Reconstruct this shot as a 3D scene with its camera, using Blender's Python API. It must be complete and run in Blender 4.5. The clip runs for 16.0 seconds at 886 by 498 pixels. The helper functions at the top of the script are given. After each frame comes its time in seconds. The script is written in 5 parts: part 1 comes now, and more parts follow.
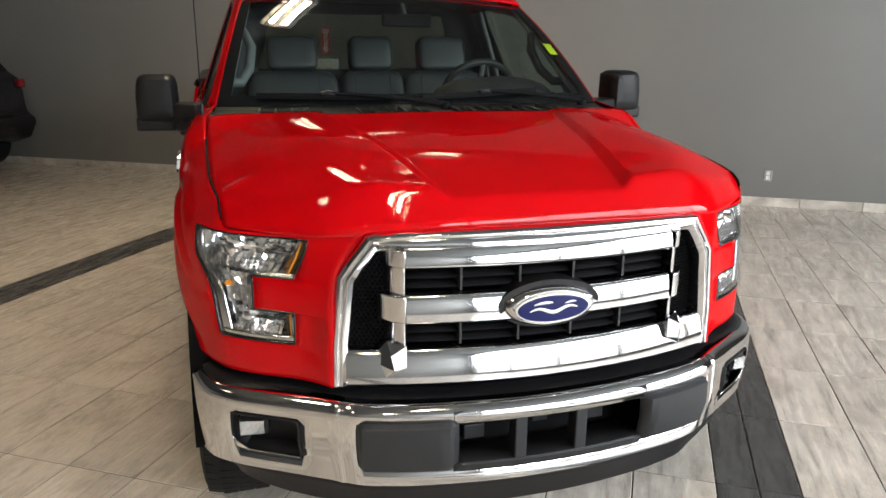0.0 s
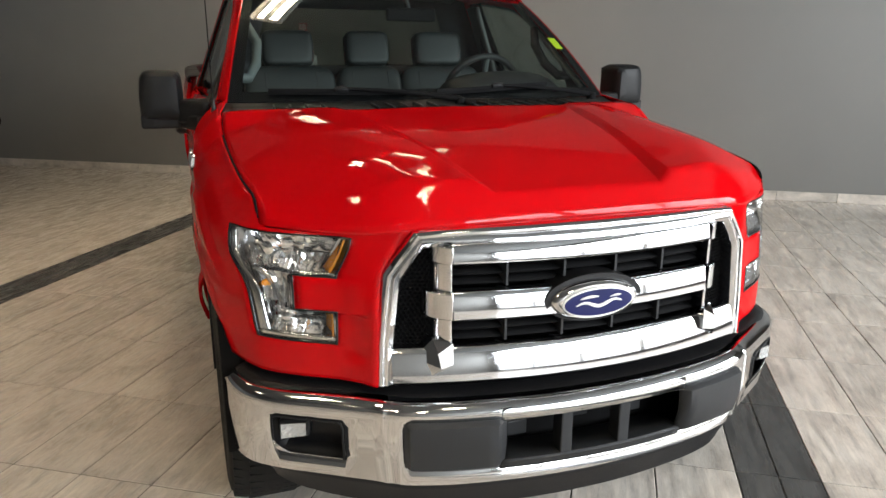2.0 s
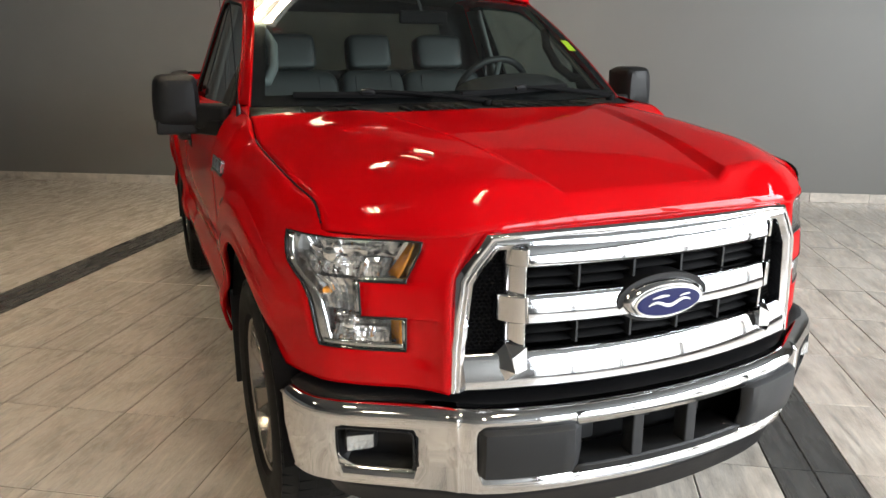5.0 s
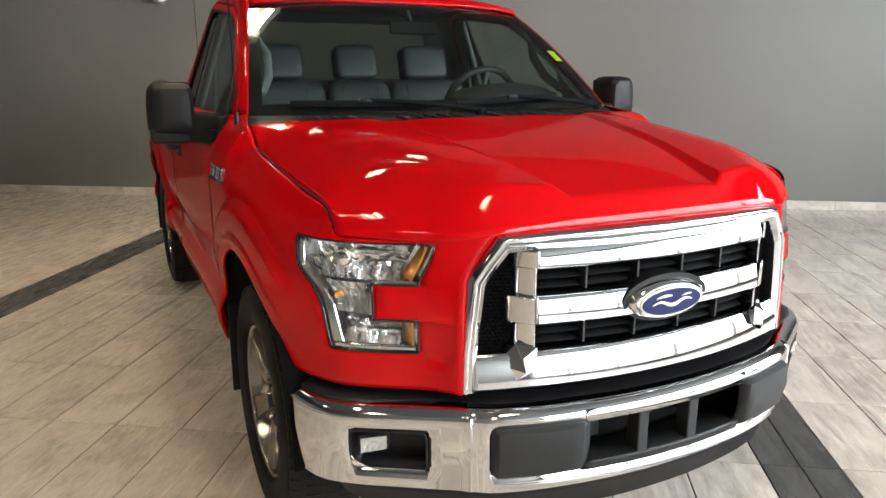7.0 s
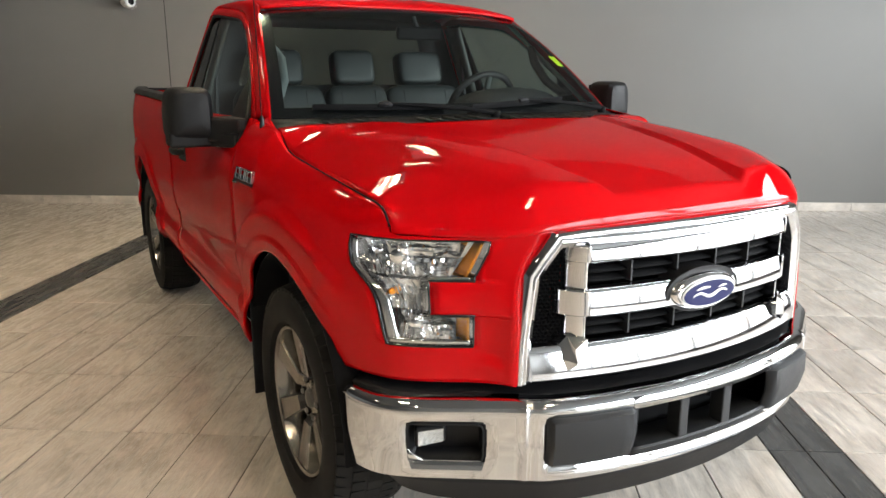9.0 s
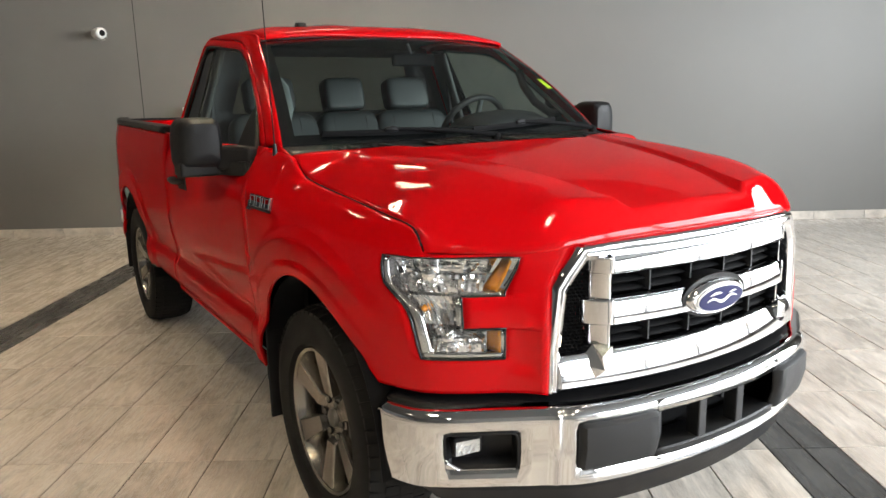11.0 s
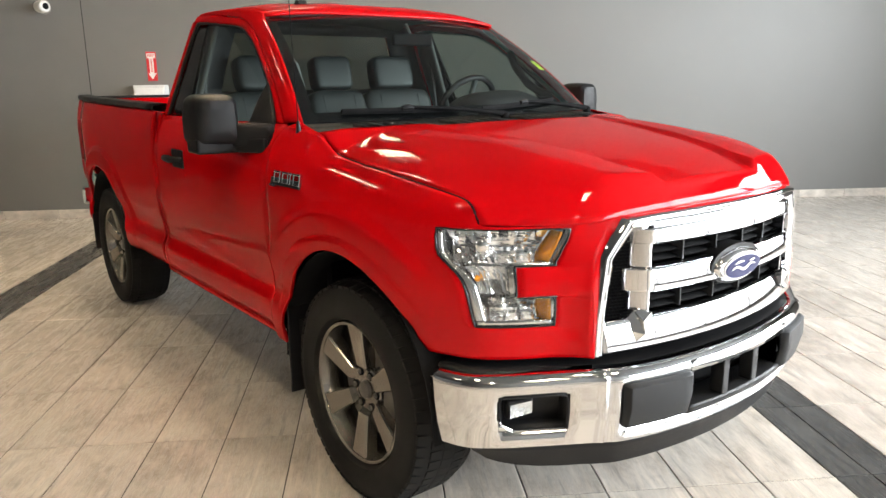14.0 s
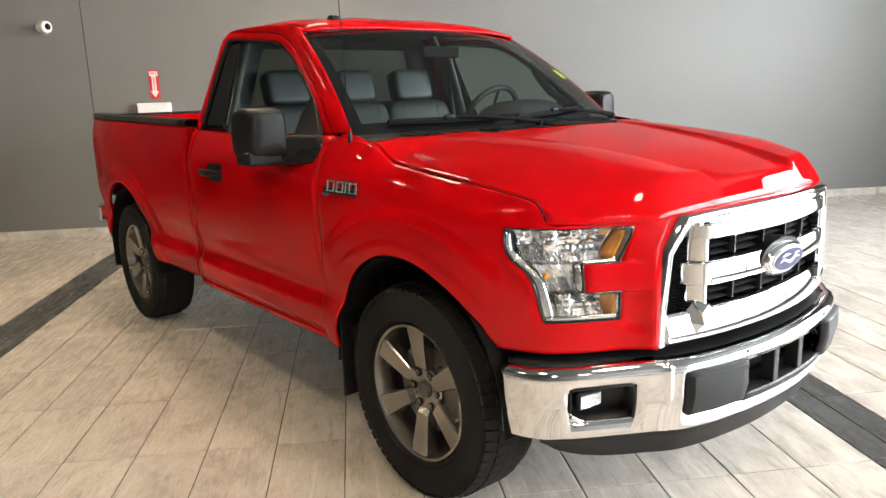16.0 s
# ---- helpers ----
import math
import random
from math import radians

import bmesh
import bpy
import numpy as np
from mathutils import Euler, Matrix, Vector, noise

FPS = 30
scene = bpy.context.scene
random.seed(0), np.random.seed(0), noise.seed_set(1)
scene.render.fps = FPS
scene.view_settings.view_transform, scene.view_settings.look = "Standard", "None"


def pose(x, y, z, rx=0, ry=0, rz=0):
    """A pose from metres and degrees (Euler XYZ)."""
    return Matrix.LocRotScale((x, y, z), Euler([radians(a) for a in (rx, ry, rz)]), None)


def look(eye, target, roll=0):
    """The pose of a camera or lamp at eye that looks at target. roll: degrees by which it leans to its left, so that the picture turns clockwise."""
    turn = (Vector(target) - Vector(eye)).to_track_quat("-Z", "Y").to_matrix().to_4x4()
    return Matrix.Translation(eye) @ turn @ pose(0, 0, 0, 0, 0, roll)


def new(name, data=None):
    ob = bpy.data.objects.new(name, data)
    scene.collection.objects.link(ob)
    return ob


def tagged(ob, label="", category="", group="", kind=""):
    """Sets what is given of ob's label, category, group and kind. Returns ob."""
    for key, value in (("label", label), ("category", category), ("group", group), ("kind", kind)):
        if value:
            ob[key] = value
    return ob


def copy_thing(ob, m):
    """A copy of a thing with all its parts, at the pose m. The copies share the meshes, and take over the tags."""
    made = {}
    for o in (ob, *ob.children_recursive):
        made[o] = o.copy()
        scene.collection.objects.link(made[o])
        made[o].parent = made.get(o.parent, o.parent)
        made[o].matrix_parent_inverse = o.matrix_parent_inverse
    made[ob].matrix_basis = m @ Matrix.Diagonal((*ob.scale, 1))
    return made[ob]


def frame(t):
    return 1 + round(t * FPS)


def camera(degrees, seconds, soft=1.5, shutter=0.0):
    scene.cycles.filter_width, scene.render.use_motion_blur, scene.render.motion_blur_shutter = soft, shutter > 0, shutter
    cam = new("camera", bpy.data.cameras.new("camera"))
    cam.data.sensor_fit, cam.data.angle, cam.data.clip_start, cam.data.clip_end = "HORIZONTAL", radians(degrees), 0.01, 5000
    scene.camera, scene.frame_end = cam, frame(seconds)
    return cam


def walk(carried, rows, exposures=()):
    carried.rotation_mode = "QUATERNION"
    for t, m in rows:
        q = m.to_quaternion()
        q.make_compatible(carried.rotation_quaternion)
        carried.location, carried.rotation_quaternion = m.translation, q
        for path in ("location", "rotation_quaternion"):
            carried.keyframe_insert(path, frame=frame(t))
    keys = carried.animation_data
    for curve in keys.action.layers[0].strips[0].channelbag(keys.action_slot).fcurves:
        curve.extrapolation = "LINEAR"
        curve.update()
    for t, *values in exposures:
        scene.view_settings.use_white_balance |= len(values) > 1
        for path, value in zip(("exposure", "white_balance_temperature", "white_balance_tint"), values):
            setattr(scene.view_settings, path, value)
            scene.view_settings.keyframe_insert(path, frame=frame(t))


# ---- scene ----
cam = camera(63.1, 16.0)
EXPOSURES = [(0, -0.18), (4, -0.11), (8, 0.14), (12, 0.35), (16, 0.64)]
PATH = [
    (0, (-0.798, -1.566, 1.52), (-0.24, 0.282, 1.0), 0.4),
    (0.5, (-0.833, -1.534, 1.513), (-0.271, 0.305, 0.964), 0.0),
    (1, (-0.877, -1.509, 1.512), (-0.292, 0.323, 0.965), -0.2),
    (1.5, (-0.926, -1.492, 1.512), (-0.302, 0.329, 0.971), -0.0),
    (2, (-0.985, -1.484, 1.512), (-0.336, 0.332, 0.983), 0.2),
    (2.5, (-1.048, -1.487, 1.512), (-0.394, 0.331, 0.993), 0.1),
    (3, (-1.086, -1.457, 1.51), (-0.414, 0.354, 0.992), 0.2),
    (3.5, (-1.083, -1.402, 1.494), (-0.414, 0.408, 0.968), 0.0),
    (4, (-1.132, -1.341, 1.493), (-0.436, 0.46, 0.971), 0.0),
    (6.5, (-1.322, -1.352, 1.485), (-0.489, 0.399, 0.995), -0.1),
    (7, (-1.35, -1.339, 1.482), (-0.506, 0.41, 1.001), -0.0),
    (7.5, (-1.393, -1.315, 1.487), (-0.552, 0.431, 0.998), -0.2),
    (8, (-1.456, -1.239, 1.483), (-0.574, 0.496, 1.022), -0.1),
    (8.5, (-1.53, -1.249, 1.475), (-0.59, 0.455, 1.012), 0.1),
    (8.7, (-1.562, -1.276, 1.47), (-0.616, 0.425, 1.006), 0.1),
    (10.8, (-1.785, -1.254, 1.478), (-0.721, 0.386, 1.057), -1.2),
    (11, (-1.803, -1.257, 1.482), (-0.753, 0.396, 1.076), -1.4),
    (11.5, (-1.834, -1.239, 1.482), (-0.785, 0.42, 1.099), -1.6),
    (12, (-1.861, -1.194, 1.475), (-0.789, 0.443, 1.063), -1.0),
    (12.5, (-1.922, -1.151, 1.477), (-0.844, 0.479, 1.049), -0.2),
    (13, (-1.989, -1.16, 1.466), (-0.861, 0.44, 1.057), -0.3),
    (13.5, (-2.073, -1.179, 1.472), (-0.902, 0.385, 1.044), -0.2),
    (14, (-2.138, -1.125, 1.476), (-0.936, 0.408, 1.021), -0.7),
    (14.5, (-2.208, -1.036, 1.481), (-0.972, 0.467, 1.021), -0.7),
    (15, (-2.289, -0.985, 1.478), (-1.027, 0.504, 1.043), -0.9),
    (15.5, (-2.351, -1.014, 1.469), (-1.084, 0.479, 1.063), -1.2),
    (16, (-2.403, -1.036, 1.47), (-1.157, 0.47, 1.047), -1.9),
]
walk(cam, [(t, look(eye, target, roll)) for t, eye, target, roll in PATH], EXPOSURES)


# ---- world and lights ----
ROOM = pose(0, 0, 0, 0, 0, -32.8)          # showroom axes: local x along the grey wall, local y towards it
WALL_A, WIN_B, LEFT_B, BACK_A, CEIL = 6.35, 6.4, -13.5, -9.0, 4.3

world = bpy.data.worlds.new("sky")
scene.world = world
world.use_nodes = True
wn = world.node_tree.nodes
sky = wn.new("ShaderNodeTexSky")
sky.sky_type, sky.sun_disc = "NISHITA", False
sky.sun_elevation, sky.sun_rotation = radians(38), radians(120)
sky.air_density, sky.dust_density = 1.0, 3.0
wn["Background"].inputs[1].default_value = 0.12
world.node_tree.links.new(sky.outputs[0], wn["Background"].inputs[0])


def lamp(name, m, sx, sy, watts, colour):
    data = bpy.data.lights.new(name, "AREA")
    data.shape, data.size, data.size_y, data.energy, data.color = "RECTANGLE", sx, sy, watts, colour
    ob = new(name, data)
    ob.matrix_world = ROOM @ m
    return ob


WIN_SPLITS = [-8.6, -6.2, -3.8, -1.4, 1.0, 3.4]
for a0, a1 in zip(WIN_SPLITS, WIN_SPLITS[1:]):
    lamp("window_daylight", pose(WIN_B - 0.02, (a0 + a1) / 2, 2.61, 0, 90, 0), 2.2, a1 - a0 - 0.16, 315, (0.90, 0.96, 1.0))
    lamp("window_ground_light", pose(WIN_B - 0.02, (a0 + a1) / 2, 0.89, 0, 90, 0), 1.2, a1 - a0 - 0.16, 26, (0.95, 0.98, 1.0))


# ---- materials ----
def material(name):
    m = bpy.data.materials.new(name)
    m.use_nodes = True
    nt = m.node_tree
    return m, nt, nt.nodes["Principled BSDF"]


def node(nt, kind, **values):
    n = nt.nodes.new(kind)
    for k, v in values.items():
        n.inputs[k].default_value = v
    return n


def texture(nt, scale, detail=4.0, stretch=None, coords="Object", rough=0.55):
    tc = nt.nodes.new("ShaderNodeTexCoord")
    mp = nt.nodes.new("ShaderNodeMapping")
    if stretch:
        mp.inputs["Scale"].default_value = stretch
    n = node(nt, "ShaderNodeTexNoise", Scale=scale, Detail=detail, Roughness=rough)
    nt.links.new(tc.outputs[coords], mp.inputs[0])
    nt.links.new(mp.outputs[0], n.inputs["Vector"])
    return n


def ramp(nt, source, stops):
    r = nt.nodes.new("ShaderNodeValToRGB")
    el = r.color_ramp.elements
    while len(el) < len(stops):
        el.new(0.5)
    for e, (p, c) in zip(el, stops):
        e.position, e.color = p, (*c, 1)
    nt.links.new(source, r.inputs[0])
    return r


def bumped(nt, bsdf, source, strength, distance=0.002):
    b = node(nt, "ShaderNodeBump", Strength=strength, Distance=distance)
    nt.links.new(source, b.inputs["Height"])
    nt.links.new(b.outputs[0], bsdf.inputs["Normal"])


def plain(name, colour, rough, metal=0.0, grain=0.0, scale=300.0, vary=0.12, coat=0.0, spec=0.5):
    """A surface with a little mottling of colour and roughness, and fine grain."""
    m, nt, b = material(name)
    b.inputs["Metallic"].default_value = metal
    b.inputs["Coat Weight"].default_value = coat
    b.inputs["Specular IOR Level"].default_value = spec
    big = texture(nt, 6.0, 5.0)
    lo, hi = tuple(c * (1 - vary) for c in colour), tuple(min(1, c * (1 + vary)) for c in colour)
    c = ramp(nt, big.outputs[0], [(0.3, lo), (0.7, hi)])
    nt.links.new(c.outputs[0], b.inputs["Base Color"])
    r = ramp(nt, big.outputs[0], [(0.3, (rough * 0.85,) * 3), (0.7, (min(1, rough * 1.15),) * 3)])
    nt.links.new(r.outputs[0], b.inputs["Roughness"])
    if grain:
        fine = texture(nt, scale, 2.0)
        bumped(nt, b, fine.outputs[0], grain, 0.0008)
    return m


def pane(name, tint, gloss=0.05, rough=0.0):
    """Thin glass: lets light straight through, tinted, with a mirror gloss that grows at grazing angles."""
    m, nt, b = material(name)
    out = nt.nodes["Material Output"]
    clear, shine, mix = nt.nodes.new("ShaderNodeBsdfTransparent"), nt.nodes.new("ShaderNodeBsdfGlossy"), nt.nodes.new("ShaderNodeMixShader")
    clear.inputs[0].default_value = (*tint, 1)
    shine.inputs["Roughness"].default_value = rough
    facing = node(nt, "ShaderNodeLayerWeight", Blend=0.5)
    power, gain = nt.nodes.new("ShaderNodeMath"), nt.nodes.new("ShaderNodeMath")
    power.operation, power.inputs[1].default_value = "POWER", 4.5
    gain.operation, gain.inputs[1].default_value, gain.inputs[2].default_value = "MULTIPLY_ADD", 0.75, gloss
    nt.links.new(facing.outputs["Facing"], power.inputs[0])
    nt.links.new(power.outputs[0], gain.inputs[0])
    nt.links.new(gain.outputs[0], mix.inputs[0])
    nt.links.new(clear.outputs[0], mix.inputs[1])
    nt.links.new(shine.outputs[0], mix.inputs[2])
    nt.links.new(mix.outputs[0], out.inputs[0])
    nt.nodes.remove(b)
    return m


def make_paint():
    m, nt, b = material("red_paint")
    n = texture(nt, 3.0, 3.0)
    c = ramp(nt, n.outputs[0], [(0.3, (0.435, 0.0010, 0.0030)), (0.7, (0.455, 0.0014, 0.0036))])
    nt.links.new(c.outputs[0], b.inputs["Base Color"])
    b.inputs["Roughness"].default_value = 0.6
    b.inputs["Specular IOR Level"].default_value = 0.0
    b.inputs["Coat Weight"].default_value = 0.45
    b.inputs["Coat IOR"].default_value = 1.5
    b.inputs["Coat Roughness"].default_value = 0.004
    return m


RED = make_paint()
CHROME = plain("chrome", (0.66, 0.66, 0.67), 0.075, 1.0, vary=0.02)
DULL_CHROME = plain("satin_chrome", (0.62, 0.62, 0.63), 0.16, 1.0, vary=0.05)
BLACK = plain("black_plastic", (0.009, 0.009, 0.010), 0.46, grain=0.25, scale=500, spec=0.25)
COWL_GREY = plain("dark_grey_plastic", (0.015, 0.015, 0.016), 0.6, grain=0.4, scale=400, spec=0.15)
GREY_PLASTIC = plain("charcoal_plastic", (0.018, 0.019, 0.021), 0.5, grain=0.3, scale=600, spec=0.35)
MIRROR_BLACK = plain("mirror_shell_plastic", (0.0085, 0.009, 0.010), 0.52, grain=0.35, scale=600, spec=0.22)
GLOSS_BLACK = plain("gloss_black", (0.008, 0.008, 0.009), 0.12)
# near-black; also stands in for shade in gaps, vent slots and lug wells
DARK = plain("dark_parts_and_gap_shade", (0.005, 0.005, 0.0055), 0.8, spec=0.1)
RUBBER = plain("tyre_rubber", (0.010, 0.0098, 0.0095), 0.75, grain=0.35, scale=240, vary=0.25, spec=0.2)
ALLOY = plain("dark_silver_alloy", (0.24, 0.225, 0.205), 0.22, 0.9, vary=0.06)
ALLOY_DARK = plain("alloy_recess", (0.12, 0.115, 0.11), 0.4, 0.8)
STEEL = plain("brake_steel", (0.16, 0.15, 0.14), 0.45, 0.9, vary=0.3)
LEATHER = plain("grey_leather", (0.0161, 0.0205, 0.0211), 0.5, grain=0.4, scale=260)
TRIM_GREY = plain("grey_cabin_trim", (0.11, 0.125, 0.125), 0.6, grain=0.2)
TRIM_DARK = plain("dark_cabin_trim", (0.022, 0.023, 0.025), 0.6, grain=0.3)
HEADLINER = plain("headliner", (0.09, 0.095, 0.09), 0.9, grain=0.4, scale=150)
REFLECTOR = plain("lamp_reflector", (0.94, 0.94, 0.95), 0.03, 0.97, vary=0.03)
LAMP_SATIN = plain("lamp_flute_silver", (0.88, 0.88, 0.89), 0.14, 0.92, vary=0.02)
FOG_WHITE = plain("fog_lamp_reflector", (0.80, 0.81, 0.83), 0.16, 0.7, vary=0.08)
AMBER = plain("amber_reflector", (0.72, 0.27, 0.02), 0.12, vary=0.3, coat=1.0)
LAMP_RED = plain("tail_lamp_red", (0.16, 0.006, 0.008), 0.1, coat=1.0)
WHITE = plain("white_plastic", (0.75, 0.74, 0.72), 0.45)
BLUE = plain("emblem_blue", (0.010, 0.013, 0.075), 0.35, spec=0.25)
LIME = plain("lime_sticker", (0.62, 0.78, 0.02), 0.6)
SIGN_RED = plain("sign_red", (0.60, 0.02, 0.025), 0.5)
GLASS = pane("windscreen_glass", (0.53, 0.61, 0.58), 0.085)
SIDE_GLASS = pane("side_glass", (0.46, 0.52, 0.49))
PRIVACY_GLASS = pane("privacy_glass", (0.21, 0.225, 0.205), 0.008)
LENS = pane("lamp_lens", (0.93, 0.94, 0.94))


def make_wall_paint():
    m, nt, b = material("grey_wall_paint")
    big = texture(nt, 0.6, 4.0)
    c = ramp(nt, big.outputs[0], [(0.3, (0.160, 0.156, 0.146)), (0.7, (0.178, 0.174, 0.163))])
    nt.links.new(c.outputs[0], b.inputs["Base Color"])
    b.inputs["Roughness"].default_value = 0.5
    fine = texture(nt, 220.0, 3.0)
    bumped(nt, b, fine.outputs[0], 0.12, 0.001)
    return m


def make_tile(name, dark):
    """Wood-look stone tile: streaks along its length, cloudy stains, fine pores; every tile shifted by its own random number."""
    m, nt, b = material(name)
    info = nt.nodes.new("ShaderNodeObjectInfo")
    geo = nt.nodes.new("ShaderNodeNewGeometry")
    add = nt.nodes.new("ShaderNodeMath")
    nt.links.new(info.outputs["Random"], add.inputs[0])
    nt.links.new(geo.outputs["Random Per Island"], add.inputs[1])
    tc = nt.nodes.new("ShaderNodeTexCoord")
    shift = nt.nodes.new("ShaderNodeVectorMath")
    shift.operation = "ADD"
    comb = nt.nodes.new("ShaderNodeCombineXYZ")
    scale = node(nt, "ShaderNodeMath")
    scale.operation, scale.inputs[1].default_value = "MULTIPLY", 37.0
    nt.links.new(add.outputs[0], scale.inputs[0])
    for n in range(3):
        nt.links.new(scale.outputs[0], comb.inputs[n])
    nt.links.new(tc.outputs["Object"], shift.inputs[0])
    nt.links.new(comb.outputs[0], shift.inputs[1])

    def layer(size, stretch, detail, rough):
        mp = nt.nodes.new("ShaderNodeMapping")
        mp.inputs["Scale"].default_value = stretch
        n = node(nt, "ShaderNodeTexNoise", Scale=size, Detail=detail, Roughness=rough)
        nt.links.new(shift.outputs[0], mp.inputs[0])
        nt.links.new(mp.outputs[0], n.inputs["Vector"])
        return n

    streak = layer(7.0, (5.0, 0.50, 1.0), 7.0, 0.66)
    cloud = layer(5.0, (1.5, 0.8, 1.0), 7.0, 0.68)
    k = 0.14 if dark else 1.0
    warm = (1.0, 0.915, 0.815) if not dark else (1.0, 0.98, 0.95)
    tone = lambda v: tuple(v * k * w for w in warm)
    c1 = ramp(nt, streak.outputs[0], [(0.28, tone(0.30)), (0.42, tone(0.50)), (0.55, tone(0.67)), (0.72, tone(0.80))])
    c2 = ramp(nt, cloud.outputs[0], [(0.36, (0.66, 0.64, 0.62)), (0.50, (0.90, 0.89, 0.88)), (0.62, (1.0, 1.0, 1.0))])
    mul = nt.nodes.new("ShaderNodeMixRGB")
    mul.blend_type, mul.inputs[0].default_value = "MULTIPLY", 0.8
    nt.links.new(c1.outputs[0], mul.inputs[1])
    nt.links.new(c2.outputs[0], mul.inputs[2])
    hsv = nt.nodes.new("ShaderNodeHueSaturation")
    val = node(nt, "ShaderNodeMapRange")
    val.inputs["To Min"].default_value, val.inputs["To Max"].default_value = 0.90, 1.08
    nt.links.new(info.outputs["Random"], val.inputs["Value"])
    nt.links.new(val.outputs[0], hsv.inputs["Value"])
    nt.links.new(mul.outputs[0], hsv.inputs["Color"])
    nt.links.new(hsv.outputs[0], b.inputs["Base Color"])
    r = ramp(nt, streak.outputs[0], [(0.3, (0.34,) * 3), (0.7, (0.20,) * 3)])
    nt.links.new(r.outputs[0], b.inputs["Roughness"])
    bumped(nt, b, streak.outputs[0], 0.10, 0.002)
    return m


WALL_PAINT = make_wall_paint()
TILE, TILE_DARK = make_tile("wood_look_tile", False), make_tile("dark_tile", True)
GROUT = plain("dark_grout", (0.034, 0.031, 0.028), 0.9, grain=0.5, scale=200)
CEILING = plain("ceiling_dark", (0.095, 0.097, 0.095), 0.9)
FRAME_METAL = plain("window_frame_metal", (0.16, 0.16, 0.16), 0.4, 0.6)
ASPHALT = plain("asphalt", (0.30, 0.30, 0.30), 0.9, grain=0.5, scale=60)


def make_tube():
    m, nt, b = material("fluorescent_tube")
    b.inputs["Emission Color"].default_value = (1.0, 0.825, 0.58, 1)
    b.inputs["Emission Strength"].default_value = 110.0
    return m


TUBE = make_tube()


# ---- builders ----
def part(name, bm, mat, parent=None, label="", smooth=True, m=None):
    bmesh.ops.recalc_face_normals(bm, faces=bm.faces)
    me = bpy.data.meshes.new(name)
    bm.to_mesh(me)
    bm.free()
    for mm in (mat if isinstance(mat, (list, tuple)) else [mat]):
        me.materials.append(mm)
    if smooth:
        me.shade_smooth()
        me.set_sharp_from_angle(angle=radians(38))
    ob = new(name, me)
    if parent:
        ob.parent = parent
    if m is not None:
        ob.matrix_basis = m
    if label:
        ob["label"] = label
    return ob


def thing(name, label, category, m=None, group="", kind=""):
    ob = new(name)
    if m is not None:
        ob.matrix_basis = m
    return tagged(ob, label, category, group, kind)


def thick(ob, t, offset=-1.0):
    mod = ob.modifiers.new("thickness", "SOLIDIFY")
    mod.thickness, mod.offset = t, offset
    return ob


def bevel(ob, w, n=2, angle=35):
    mod = ob.modifiers.new("edges", "BEVEL")
    mod.width, mod.segments, mod.limit_method, mod.angle_limit = w, n, "ANGLE", radians(angle)
    return ob


def curve(*pts):
    """A smooth monotone curve through (t, v) pairs."""
    t, v = np.array([p[0] for p in pts], float), np.array([p[1] for p in pts], float)
    h, d = np.diff(t), np.diff(v) / np.diff(t)
    g = np.zeros(len(t))
    g[0], g[-1] = d[0], d[-1]
    for i in range(1, len(t) - 1):
        if d[i - 1] * d[i] > 0:
            w1, w2 = 2 * h[i] + h[i - 1], h[i] + 2 * h[i - 1]
            g[i] = (w1 + w2) / (w1 / d[i - 1] + w2 / d[i])

    def value(q):
        q = min(max(q, t[0]), t[-1])
        i = min(int(np.searchsorted(t, q, "right")) - 1, len(h) - 1)
        s = (q - t[i]) / h[i]
        return float(v[i] * (1 + 2 * s) * (1 - s) ** 2 + g[i] * h[i] * s * (1 - s) ** 2 + v[i + 1] * s * s * (3 - 2 * s) + g[i + 1] * h[i] * s * s * (s - 1))

    return value


def smooth01(v):
    v = min(max(v, 0.0), 1.0)
    return v * v * (3 - 2 * v)


def sheet(fn, nu, nv, skip=None, bm=None):
    """A grid of fn(i, j) points, i in 0..nu, j in 0..nv; skip(i, j) leaves faces out."""
    bm = bm or bmesh.new()
    vs = [[bm.verts.new(fn(i, j)) for j in range(nv + 1)] for i in range(nu + 1)]
    for i in range(nu):
        for j in range(nv):
            if not (skip and skip(i, j)):
                bm.faces.new((vs[i][j], vs[i + 1][j], vs[i + 1][j + 1], vs[i][j + 1]))
    loose = [v for v in bm.verts if not v.link_faces]
    bmesh.ops.delete(bm, geom=loose, context="VERTS")
    return bm


def block(x0, x1, y0, y1, z0, z1, bm=None):
    bm = bm or bmesh.new()
    made = bmesh.ops.create_cube(bm, size=1.0)["verts"]
    for v in made:
        v.co = Vector(((x0 + x1) / 2 + v.co.x * (x1 - x0), (y0 + y1) / 2 + v.co.y * (y1 - y0), (z0 + z1) / 2 + v.co.z * (z1 - z0)))
    return bm


def prism(pts, axis, d0, d1, bm=None):
    """A polygon pushed from d0 to d1 along an axis; pts are the other two coordinates, in order."""
    bm = bm or bmesh.new()
    put = {"x": lambda p, d: (d, p[0], p[1]), "y": lambda p, d: (p[0], d, p[1]), "z": lambda p, d: (p[0], p[1], d)}[axis]
    a, b = [bm.verts.new(put(p, d0)) for p in pts], [bm.verts.new(put(p, d1)) for p in pts]
    bm.faces.new(a)
    bm.faces.new(b[::-1])
    n = len(pts)
    for i in range(n):
        bm.faces.new((a[i], a[(i + 1) % n], b[(i + 1) % n], b[i]))
    return bm


